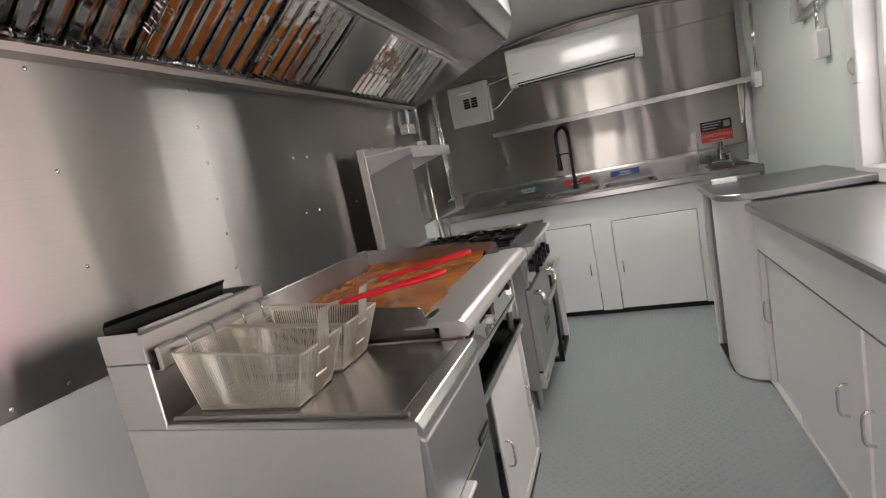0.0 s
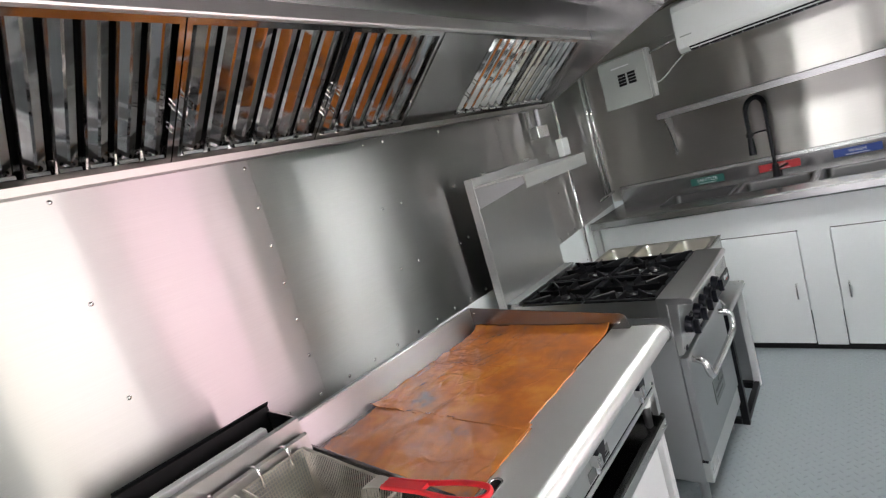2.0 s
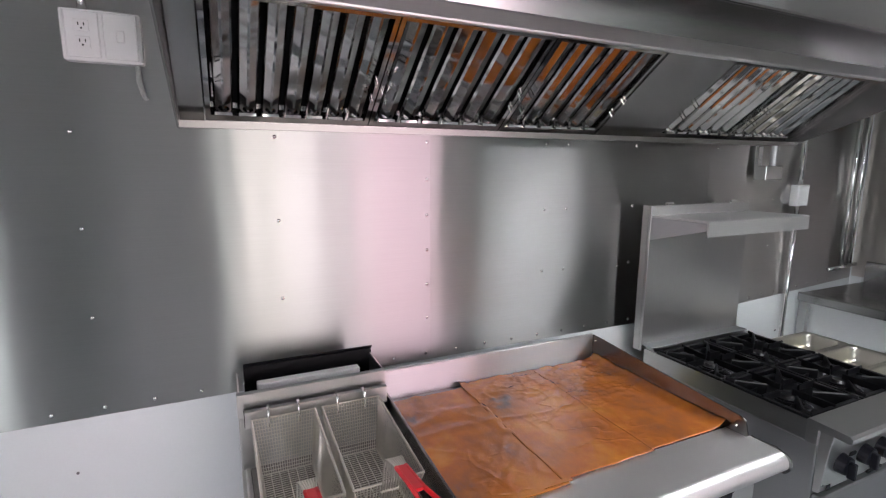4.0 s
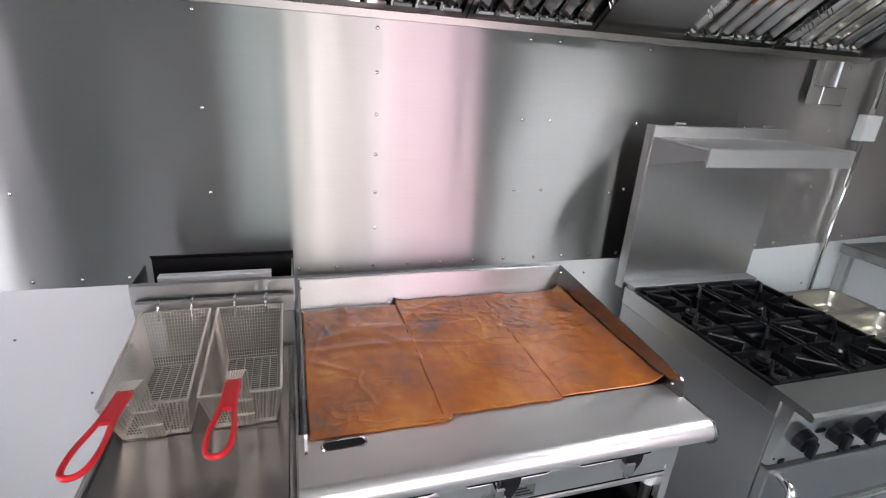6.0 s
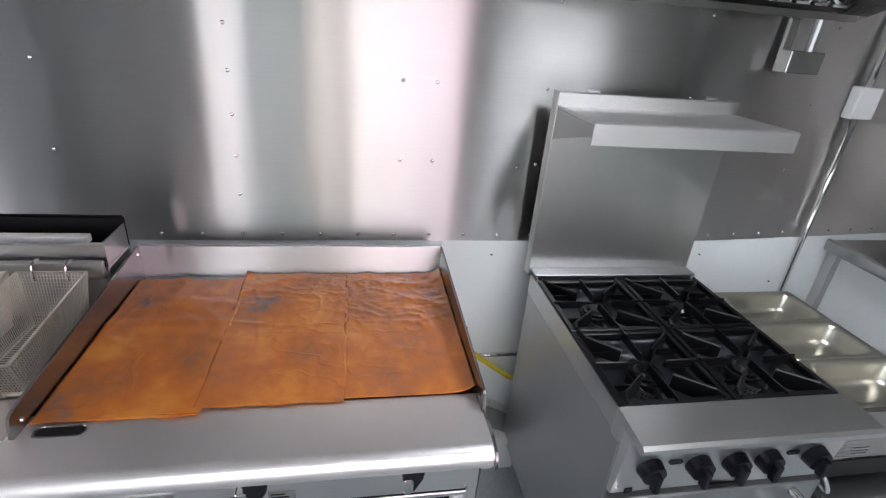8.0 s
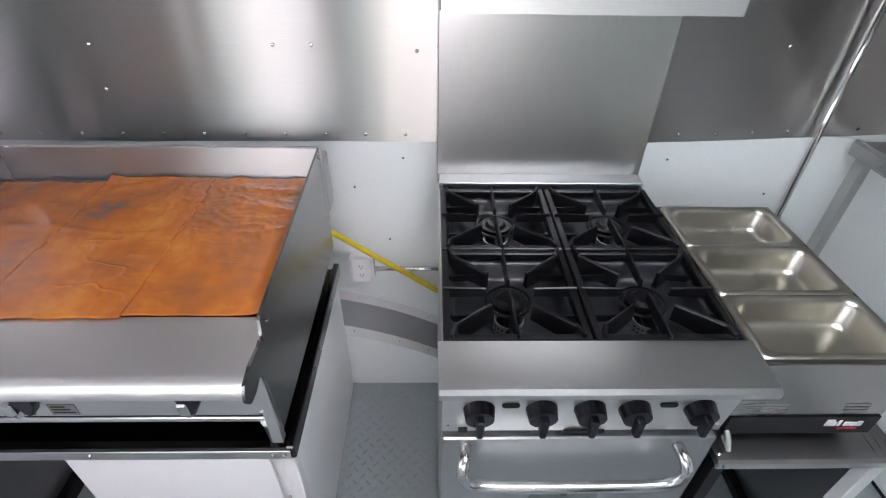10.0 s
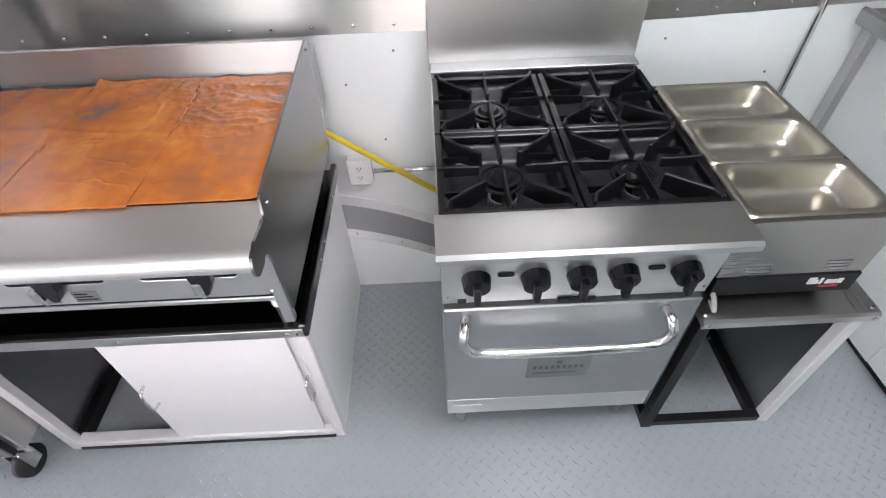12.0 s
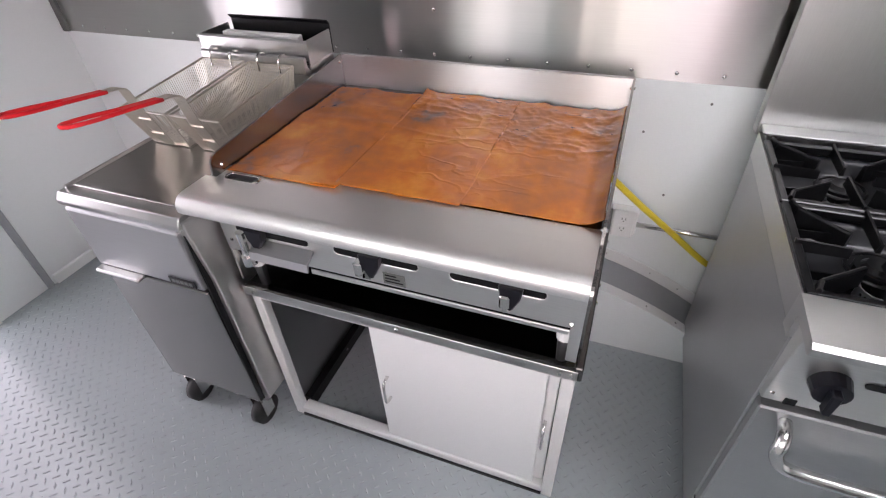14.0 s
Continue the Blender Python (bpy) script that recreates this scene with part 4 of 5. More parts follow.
    bm = boxed(0.785, 0.885, yc - 0.010, yc + 0.010, 1.1185, 1.1255)
    for v in bm.verts:
        v.co.z += (v.co.x - 0.785) * 0.148
    part("handle_web", bm, M_RED, b)


fryer()
wire_basket(-0.076)
wire_basket(0.101)


# ---- range with oven ----
RY0, RY1 = 1.476, 2.104


def grate(y0, y1, x0, x1, z):
    """A cast grate: flat outer frame, four ribs to the middle and four deep corner fins."""
    bm = bmesh.new()
    w = 0.016
    for a in ((x0, x1, y0, y0 + w), (x0, x1, y1 - w, y1), (x0, x0 + w, y0 + w, y1 - w), (x1 - w, x1, y0 + w, y1 - w)):
        box(bm, *a, z - 0.026, z - 0.006, bevel=0.002)
    cx, cy = (x0 + x1) / 2, (y0 + y1) / 2
    hx, hy = (x1 - x0) / 2 - 0.002, (y1 - y0) / 2 - 0.002
    for dx, dy, r in ((0, 1, 0.055), (1, 0, 0.012), (0, -1, 0.055), (-1, 0, 0.03)):
        a = Vector((cx + dx * hx, cy + dy * hy, z))
        b = Vector((cx + dx * r, cy + dy * r, z - 0.003))
        fin(bm, a, b, 0.0028, 0.0045, 0.024)
        rod(bm, a, b, 0.0034, 6)
    for dx, dy in ((1, 1), (1, -1), (-1, -1), (-1, 1)):
        a = Vector((cx + dx * hx * 0.99, cy + dy * hy * 0.90, z))
        m = Vector((cx + dx * hx * 0.80, cy + dy * hy * 0.84, z))
        b = Vector((cx + dx * 0.052, cy + dy * 0.046, z - 0.004))
        fin(bm, a, m, 0.0042, 0.006, 0.024)
        fin(bm, m, b, 0.0042, 0.0065, 0.05)
        rod(bm, a, m, 0.0046, 8)
        rod(bm, m, b, 0.0046, 8)
        # side web from the fin's foot to the frame
        c = Vector((cx + dx * hx * 0.45, cy + dy * (hy - 0.008), z - 0.02))
        fin(bm, c, m.lerp(b, 0.75) + Vector((0, 0, -0.014)), 0.002, 0.002, 0.02)
    bmesh.ops.recalc_face_normals(bm, faces=bm.faces[:])
    return bm


def fin(bm, a, b, w, foot, drop):
    d = (b - a).normalized()
    s = Vector((-d.y, d.x, 0)).normalized()
    q = []
    for p, k in ((a, w), (b, w), (b + Vector((0, 0, -drop * 0.8)), foot), (a + Vector((0, 0, -drop)), foot)):
        q.append((bm.verts.new(p + s * k), bm.verts.new(p - s * k)))
    n = len(q)
    bm.faces.new([v[0] for v in q])
    bm.faces.new([v[1] for v in q][::-1])
    for i in range(n):
        j = (i + 1) % n
        bm.faces.new((q[i][0], q[i][1], q[j][1], q[j][0]))


def gas_range():
    r = thing("gas_range", (0.5, 1.79, 0), "stainless steel four burner gas range with an oven", "range")
    for xx in (0.2, 0.80):
        for yy in (RY0 + 0.05, RY1 - 0.05):
            bm = bmesh.new()
            rod(bm, (xx, yy, 0), (xx, yy, 0.13), 0.016, 10, 0.02)
            part("leg", bm, M_GREYSTEEL, r)
    bm = bmesh.new()
    box(bm, 0.125, 0.83, RY0 + 0.002, RY1 - 0.002, 0.125, 0.845, bevel=0.003)
    part("body", bm, M_GREYSTEEL, r, "grey steel oven body")
    # burner box
    bm = bmesh.new()
    box(bm, 0.125, 0.80, RY0 + 0.001, RY0 + 0.012, 0.846, 0.915)
    box(bm, 0.125, 0.80, RY1 - 0.012, RY1 - 0.001, 0.846, 0.915)
    box(bm, 0.125, 0.17, RY0 + 0.012, RY1 - 0.012, 0.846, 0.925)
    part("top_rim", bm, M_STEEL, r)
    part("burner_well", boxed(0.17, 0.797, RY0 + 0.012, RY1 - 0.012, 0.8455, 0.85), M_PANBLACK, r, "black drip pan under the burners")
    ym, xm = (RY0 + RY1) / 2, 0.492
    for y0, y1 in ((RY0 + 0.004, ym - 0.003), (ym + 0.003, RY1 - 0.004)):
        for x0, x1 in ((0.190, xm - 0.003), (xm + 0.003, 0.795)):
            g = part("burner_grate", grate(y0, y1, x0, x1, 0.93), M_IRON, r, "black cast iron burner grate")
            cx, cy = (x0 + x1) / 2, (y0 + y1) / 2
            bm = bmesh.new()
            rod(bm, (cx, cy, 0.85), (cx, cy, 0.895), 0.044, 20, 0.04)
            rod(bm, (cx, cy, 0.895), (cx, cy, 0.903), 0.03, 20, 0.022)
            tube(bm, [(cx + 0.03, cy, 0.873), (x1 - 0.01, cy, 0.873)], 0.014, 8)
            part("burner_bowl", pan(x0 + 0.006, x1 - 0.006, y0 + 0.006, y1 - 0.006, 0.898, 0.046), M_PANBLACK, g, "dished black bowl under the grate", True)
            burner = part("burner", bm, M_IRON, r, "black gas burner head")
            bm = bmesh.new()
            ring = [(cx + 0.052 * math.cos(t), cy + 0.052 * math.sin(t), 0.889) for t in [2 * math.pi * k / 20 for k in range(21)]]
            tube(bm, ring, 0.004, 6)
            part("flame_ring", bm, M_IRON, burner)
            bm = bmesh.new()
            sx, sy, ring_r = cx + 0.05, cy - 0.004, 0.034
            rings = [[bm.verts.new((sx + q * math.cos(t), sy + q * math.sin(t), zz)) for t in [math.pi * 2 * k / 18 for k in range(18)]] for q, zz in ((ring_r, 0.852), (ring_r, 0.884), (ring_r - 0.003, 0.884), (ring_r - 0.003, 0.852))]
            for k in range(18):
                for p in range(4):
                    bm.faces.new((rings[p][k], rings[p][(k + 1) % 18], rings[(p + 1) % 4][(k + 1) % 18], rings[(p + 1) % 4][k]))
            bmesh.ops.recalc_face_normals(bm, faces=bm.faces[:])
            shield = part("pilot_shield", bm, M_GREYSTEEL, r, "small perforated pilot shield")
            # holes are black squares, their shade put into the colour
            hole = mesh_of("hole", boxed(-0.0006, 0.0006, -0.0022, 0.0022, -0.0022, 0.0022), M_SHADEINK)
            for k in range(9):
                t = radians(-64 + 16 * k)
                for zz in (0.862, 0.874):
                    piece("hole", hole, shield, Matrix.Translation((sx + (ring_r + 0.0004) * math.cos(t), sy + (ring_r + 0.0004) * math.sin(t), zz)) @ Matrix.Rotation(t, 4, "Z"))
    # front ledge
    bm = bmesh.new()
    prism(bm, [(0.797, 0.846), (0.797, 0.922), (0.802, 0.926), (0.915, 0.921), (0.924, 0.914), (0.923, 0.899), (0.914, 0.896), (0.90, 0.898), (0.832, 0.898), (0.832, 0.846)], "y", RY0 - 0.006, RY1 + 0.006)
    part("front_ledge", bm, M_RANGELEDGE, r, "wide stainless front ledge")
    # control panel and knobs
    bm = bmesh.new()
    prism(bm, [(0.832, 0.684), (0.852, 0.69), (0.872, 0.897), (0.832, 0.897)], "y", RY0 + 0.003, RY1 - 0.003, 0.002)
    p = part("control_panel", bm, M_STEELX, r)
    for yy in (1.556, 1.687, 1.789, 1.883, 2.022):
        bm = bmesh.new()
        rod(bm, (0.858, yy, 0.785), (0.888, yy, 0.782), 0.034, 18, 0.03)
        k = part("knob", bm, M_KNOB, r, "black plastic range knob with pale marks")
        bm = bmesh.new()
        prism(bm, [(yy - 0.009, 0.80), (yy + 0.009, 0.80), (yy + 0.007, 0.745), (yy - 0.007, 0.745)], "x", 0.886, 0.908, 0.003)
        part("grip_bar", bm, M_KNOB, k)
        bm = bmesh.new()
        for dy in (-0.008, -0.001, 0.006):
            box(bm, 0.8872, 0.8886, yy + dy, yy + dy + 0.0035, 0.8005, 0.8055)
        part("knob_mark", bm, M_INK, k, "pale printed marks")
    for yy in (1.621, 1.952):
        bm = bmesh.new()
        prism(bm, arc(yy + 0.012, 0.80, 0.007, -90, 90, 5) + arc(yy - 0.012, 0.80, 0.007, 90, 270, 5), "x", 0.8615, 0.866)
        part("sight_slot", bm, M_BLACK, p)
    part("hinge_slot", boxed(0.846, 0.856, 1.515, 1.535, 0.692, 0.708), M_BLACK, p)
    part("hinge_slot", boxed(0.846, 0.858, 1.75, 1.84, 0.688, 0.696), M_BLACK, p)
    for yy in (RY0 + 0.015, RY1 - 0.015):
        screw((0.852, yy, 0.715), (1, 0, 0), p)
    # oven door
    d = part("oven_door", boxed(0.832, 0.862, RY0 + 0.004, RY1 - 0.004, 0.232, 0.676, bevel=0.004), M_GREYSTEEL, r, "dull steel oven door")
    part("door_gap", boxed(0.826, 0.85, RY0 + 0.004, RY1 - 0.004, 0.223, 0.231), M_BLACK, r)
    bm = bmesh.new()
    loop = [(0.862, 1.534, 0.648), (0.892, 1.530, 0.645), (0.908, 1.527, 0.632), (0.912, 1.526, 0.61), (0.914, 1.542, 0.58), (0.914, 1.58, 0.566), (0.914, 1.68, 0.562), (0.914, 1.78, 0.561), (0.914, 1.88, 0.562), (0.914, 1.97, 0.566), (0.914, 2.008, 0.58), (0.912, 2.024, 0.61), (0.908, 2.023, 0.632), (0.892, 2.02, 0.645), (0.862, 2.016, 0.648)]
    tube(bm, curve_pts(loop, 5), 0.0135, 12)
    part("door_handle", bm, M_HANDLE, d, "thick bent steel bar handle", True)
    part("badge", boxed(0.8625, 0.866, 1.704, 1.878, 0.351, 0.455, bevel=0.001), M_BADGE, d, "grey maker's plate")
    for k in range(9):
        part("badge_mark", boxed(0.8662, 0.8668, 1.72 + k * 0.0162, 1.73 + k * 0.0162, 0.397, 0.413), M_BADGEINK, d)
    part("badge_mark", boxed(0.8662, 0.8668, 1.782, 1.798, 0.423, 0.437), M_BADGEINK, d)
    part("badge_rule", boxed(0.8662, 0.8668, 1.72, 1.84, 0.374, 0.380), M_BADGEINK, d)
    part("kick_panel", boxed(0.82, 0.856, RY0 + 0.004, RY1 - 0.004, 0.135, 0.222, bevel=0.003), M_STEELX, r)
    part("label_strip", boxed(0.8565, 0.858, 1.50, 1.585, 0.165, 0.19), M_PLASTIC, r, "small white rating label")
    # back guard with shelf
    bm = bmesh.new()
    box(bm, 0.098, 0.112, RY0 - 0.004, RY1 + 0.002, 0.90, 1.545, bevel=0.002)
    box(bm, 0.066, 0.098, RY0 - 0.004, RY0 + 0.004, 0.90, 1.545)
    box(bm, 0.066, 0.098, RY1 - 0.006, RY1 + 0.002, 0.90, 1.545)
    for yy in (1.585, 2.0):
        box(bm, 0.099, 0.111, yy - 0.022, yy + 0.022, 1.5455, 1.558, bevel=0.003)
    g = part("back_guard", bm, M_GUARD, r, "tall plain steel back guard")
    bm = bmesh.new()
    prism(bm, [(0.113, 1.505), (0.375, 1.508), (0.382, 1.504), (0.382, 1.448), (0.378, 1.448), (0.376, 1.50), (0.113, 1.498)], "y", RY0 - 0.002, RY1)
    part("shelf", bm, M_SATIN, r, "folded steel shelf")
    for yy in (RY0 - 0.002, RY1 - 0.004):
        bm = bmesh.new()
        prism(bm, [(0.113, 1.40), (0.113, 1.496), (0.375, 1.498), (0.375, 1.47)], "y", yy, yy + 0.004)
        part("shelf_bracket", bm, M_GREYSTEEL, r)
    part("back_ledge", boxed(0.113, 0.172, RY0 + 0.002, RY1 - 0.002, 0.926, 0.934, bevel=0.002), M_GREYSTEEL, r)


gas_range()


# ---- steam table on its stand ----
def stand():
    s = thing("equipment_stand", (0.5, 2.33, 0), "low metal stand with a steel top beside the range", "stand")
    y0, y1, xf = 2.118, 2.548, 0.872
    bm = bmesh.new()
    prism(bm, [(0.12, 0.585), (xf + 0.004, 0.585), (xf + 0.008, 0.577), (xf + 0.012, 0.58), (xf + 0.012, 0.60), (xf + 0.004, 0.606), (0.12, 0.606)], "y", y0, y1 + 0.01)
    part("top_plate", bm, M_STEEL, s, "steel top plate with folded edges")
    for yy in (y0 + 0.012, y1 - 0.004):
        screw((xf + 0.012, yy, 0.592), (1, 0, 0), s)
        screw((xf - 0.01, yy, 0.606), (0, 0, 1), s)
    part("post", boxed(xf - 0.032, xf, y0 + 0.004, y0 + 0.034, 0.0, 0.584), M_BLACK, s, "black angle iron post")
    part("post", boxed(xf - 0.034, xf, y1 - 0.036, y1 - 0.002, 0.0, 0.584, bevel=0.003), M_FRAMEWHITE, s, "white front post")
    part("rail", boxed(xf - 0.03, xf - 0.004, y0 + 0.034, y1 - 0.036, 0.0, 0.028), M_BLACK, s, "black floor rail")
    part("rail", boxed(0.16, xf - 0.032, y1 - 0.066, y1 - 0.036, 0.0, 0.032), M_BLACK, s, "black floor rail")
    part("rail", boxed(0.16, xf - 0.034, y0 + 0.004, y0 + 0.03, 0.0, 0.028), M_BLACK, s, "black floor rail")
    part("side_panel", boxed(0.16, xf - 0.034, y1 - 0.036, y1 - 0.022, 0.0, 0.584), M_GREYSTEEL, s, "grey side sheet")
    part("post", boxed(0.13, 0.158, y0 + 0.004, y0 + 0.034, 0.0, 0.584), M_BLACK, s)
    part("post", boxed(0.13, 0.158, y1 - 0.05, y1 - 0.022, 0.0, 0.584), M_BLACK, s)
    screw((0.55, y1 - 0.066, 0.016), (0, -1, 0), s)


def steam_table():
    t = thing("steam_table", (0.5, 2.3, 0.606), "countertop food warmer with three steel pans", "food warmer")
    y0, y1, x0, x1 = 2.128, 2.476, 0.225, 0.832
    for xx in (x0 + 0.03, x1 - 0.05):
        for yy in (y0 + 0.03, y1 - 0.03):
            bm = bmesh.new()
            rod(bm, (xx, yy, 0.606), (xx, yy, 0.655), 0.012, 8)
            part("foot", bm, M_BLACK, t)
    part("black_base", boxed(x0 + 0.01, x1 + 0.004, y0 + 0.002, y1 - 0.002, 0.65, 0.712), M_BLACK, t, "black control strip")
    for k, (wide, high) in enumerate(((0.018, 0.022), (0.011, 0.014), (0.006, 0.02), (0.012, 0.014), (0.012, 0.013), (0.012, 0.016))):
        part("badge_mark", boxed(x1 + 0.0042, x1 + 0.006, 2.355 + k * 0.0145, 2.355 + k * 0.0145 + wide, 0.68, 0.68 + high), M_INK, t, "pale maker's mark")
    part("badge_rule", boxed(x1 + 0.0042, x1 + 0.006, 2.39, 2.435, 0.668, 0.673), M_REDLAB, t, "red line under the mark")
    part("side_panel", boxed(x0, x1 - 0.006, y0, y0 + 0.006, 0.7125, 0.885), M_WARMER, t)
    part("side_panel", boxed(x0, x1 - 0.006, y1 - 0.006, y1, 0.7125, 0.885), M_WARMER, t)
    part("back_panel", boxed(x0, x0 + 0.006, y0 + 0.006, y1 - 0.006, 0.7125, 0.885), M_WARMER, t)
    b = part("front_panel", boxed(x1 - 0.006, x1, y0, y1, 0.7125, 0.885, bevel=0.001), M_WARMER, t)
    part("bottom_panel", boxed(x0 + 0.006, x1 - 0.006, y0 + 0.006, y1 - 0.006, 0.7125, 0.718), M_WARMER, t)
    for yy in (2.19, 2.375):
        for k in range(3):
            part("vent", boxed(x1 + 0.0002, x1 + 0.002, yy, yy + 0.055, 0.728 + k * 0.011, 0.733 + k * 0.011), M_GREYSTEEL, b)
    w = (x1 - x0 - 0.03) / 3
    for k in range(3):
        a = x0 + 0.012 + k * (w + 0.003)
        part("pan", pan(a, a + w, y0 + 0.012, y1 - 0.012, 0.892, 0.07), M_PAN, t, "shiny rounded steel food pan", True)
    part("rim", boxed(x1 - 0.012, x1 + 0.004, y0 - 0.003, y1 + 0.003, 0.884, 0.892, bevel=0.002), M_WARMER, t)
    bm = bmesh.new()
    tube(bm, curve_pts([(0.80, 2.14, 0.665), (0.845, 2.138, 0.655), (0.862, 2.14, 0.63), (0.85, 2.15, 0.615), (0.82, 2.155, 0.613)], 5), 0.006, 8)
    part("power_cord", bm, M_GREYBOX, t, "short grey cord at the corner", True)


stand()
steam_table()

# ---- wheel arch, outlet and gas hose between griddle and range ----
def arch_z(y):
    return 0.33 - 1.4 + math.sqrt(1.4 ** 2 - (y - 0.80) ** 2)


def wheel_arch():
    w = thing("wheel_arch", (0.08, 0.8, 0), "boxed wheel arch with a grey curved top along the wall", "wheel arch", kind="structure")
    ys = [0.05 + 1.5 * i / 30 for i in range(31)]
    bm = bmesh.new()
    prism(bm, [(y, arch_z(y)) for y in ys] + [(ys[-1], 0.0), (ys[0], 0.0)], "x", 0.176, 0.188)
    part("front_panel", bm, M_WALLWHITE, w, "white front of the wheel box")
    bm = bmesh.new()
    prism(bm, [(y, arch_z(y)) for y in ys] + [(y, arch_z(y) - 0.01) for y in ys[::-1]], "x", 0.0, 0.176)
    part("arch_top", bm, M_ARCHGREY, w, "grey painted curved sheet")
    for x0, x1, dz in ((0.146, 0.191, 0.004), (0.002, 0.006, 0.05)):
        bm = bmesh.new()
        prism(bm, [(y, arch_z(y) + dz) for y in ys] + [(y, arch_z(y) + 0.001) for y in ys[::-1]], "x", x0, x1)
        part("flange", bm, M_FRAMEWHITE, w, "white bent metal flange")
    for yy in (1.16, 1.33, 1.44):
        screw((0.17, yy, arch_z(yy) + 0.004), (0, 0, 1), w, 0.004)
        screw((0.006, yy, arch_z(yy) + 0.028), (1, 0, 0), w, 0.004)


wheel_arch()


def outlet(x, y0, y1, z0, z1, face, label, cover=True):
    """A surface outlet box with one or two sockets."""
    o = thing("outlet_box", (x, (y0 + y1) / 2, z0), label, "outlet")
    part("box", boxed(x + 0.001, x + 0.045, y0, y1, z0, z1, bevel=0.006, segments=2), M_PLASTIC, o)
    if cover:
        yc, zc = face
        part("cover_plate", boxed(x + 0.0455, x + 0.05, yc - 0.037, yc + 0.037, zc - 0.056, zc + 0.056, bevel=0.003), M_PLASTIC, o)
        for dz in (-0.02, 0.02):
            bm = boxed(x + 0.0502, x + 0.053, yc - 0.016, yc + 0.016, zc + dz - 0.014, zc + dz + 0.014, bevel=0.001)
            s = part("socket", bm, M_PLASTIC, o)
            for dy in (-0.006, 0.006):
                part("slot", boxed(x + 0.0531, x + 0.0536, yc + dy - 0.0012, yc + dy + 0.0012, zc + dz - 0.001, zc + dz + 0.007), M_BLACK, s)
            part("slot", boxed(x + 0.0531, x + 0.0536, yc - 0.002, yc + 0.002, zc + dz - 0.009, zc + dz - 0.005), M_BLACK, s)
    return o


outlet(0.0, 1.145, 1.237, 0.436, 0.54, (1.191, 0.488), "white wall outlet box beside the griddle")
conduit([(0.022, 1.238, 0.475), (0.022, 1.60, 0.475)], 0.009, "short steel conduit from the outlet")
bm = bmesh.new()
tube(bm, curve_pts([(0.12, 1.08, 0.735), (0.10, 1.13, 0.688), (0.08, 1.24, 0.588), (0.065, 1.36, 0.488), (0.055, 1.48, 0.39), (0.05, 1.58, 0.335)], 6), 0.011, 10)
single("gas_hose", bm, M_YELLOW, "yellow coated gas hose between griddle and range", "hose", smooth=True)

# double outlet and conduits left of the hood
o = outlet(0.006, -0.525, -0.35, 1.972, 2.098, (-0.478, 2.036), "white double outlet box high on the steel wall")
bm = boxed(0.0525, 0.056, -0.433, -0.358, 1.979, 2.092, bevel=0.003)
sw = part("switch_plate", bm, M_PLASTIC, o)
part("switch", boxed(0.0562, 0.06, -0.405, -0.386, 2.021, 2.051, bevel=0.002), M_PLASTIC, sw)
conduit([(0.026, -0.478, 2.098), (0.026, -0.478, 2.165)], 0.011, "short vertical steel conduit above the outlet")
conduit([(0.028, Y0 + 0.02, 2.185), (0.028, -0.275, 2.175)], 0.013, "horizontal steel conduit along the cooking wall")
conduit([(0.05, Y0 + 0.02, 2.225), (0.05, -0.275, 2.222)], 0.016, "second steel conduit along the cooking wall")
bm = bmesh.new()
box(bm, 0.008, 0.048, -0.565, -0.42, 2.158, 2.205, bevel=0.008, segments=2)
rod(bm, (0.026, -0.478, 2.140), (0.026, -0.478, 2.16), 0.017, 8)
rod(bm, (0.028, -0.43, 2.18), (0.028, -0.405, 2.18), 0.019, 8)
rod(bm, (0.028, -0.58, 2.182), (0.028, -0.555, 2.182), 0.019, 8)
single("conduit_fitting", bm, M_HOOD, "cast metal conduit fitting above the outlet box", "conduit fitting")
for yy, zz in ((1.19, 0.82), (1.30, 0.60), (1.36, 0.93), (2.24, 0.93), (2.62, 0.80), (-0.45, 0.6), (-0.62, 0.82), (-0.8, 0.45), (-0.9, 0.7)):
    bm = bmesh.new()
    rod(bm, (0.0, yy, zz), (0.003, yy, zz), 0.004, 8)
    part("screw", bm, M_DARKSTEEL, wall_cook)
bm = bmesh.new()
tube(bm, curve_pts([(0.03, -0.366, 1.972), (0.03, -0.366, 1.935), (0.035, -0.36, 1.905), (0.03, -0.352, 1.885)], 4), 0.006)
single("cable_stub", bm, M_GREYBOX, "short grey cable below the outlet box", "cable", smooth=True)

# right of the hood: actuator box, vertical conduit with a white box, twin pipes at the corner
b = thing("steel_junction_box", (0.03, 2.33, 1.65), "small steel junction box under the hood's end", "junction box")
part("box", boxed(0.007, 0.07, 2.27, 2.40, 1.645, 1.715, bevel=0.003), M_HOOD, b)
bm = bmesh.new()
rod(bm, (0.04, 2.36, 1.715), (0.04, 2.36, 1.815), 0.016)
part("pipe", bm, M_GREYSTEEL, b)
bm = boxed(0.006, 0.02, 2.275, 2.305, 1.715, 1.81)
part("bracket", bm, M_HOOD, b)
xc = wx(2.74) + 0.026
conduit([(xc, 2.735, 0.42), (xc, 2.735, 1.50)], 0.011, "vertical steel conduit down the cooking wall")
conduit([(xc, 2.735, 1.61), (xc, 2.735, 2.25)], 0.013, "vertical steel conduit above the white box")
single("switch_box", boxed(xc - 0.02, xc + 0.025, 2.685, 2.785, 1.495, 1.612, bevel=0.006, segments=2), M_PLASTIC, "white plastic box on a conduit", "switch box", origin=(0, 0, 0))
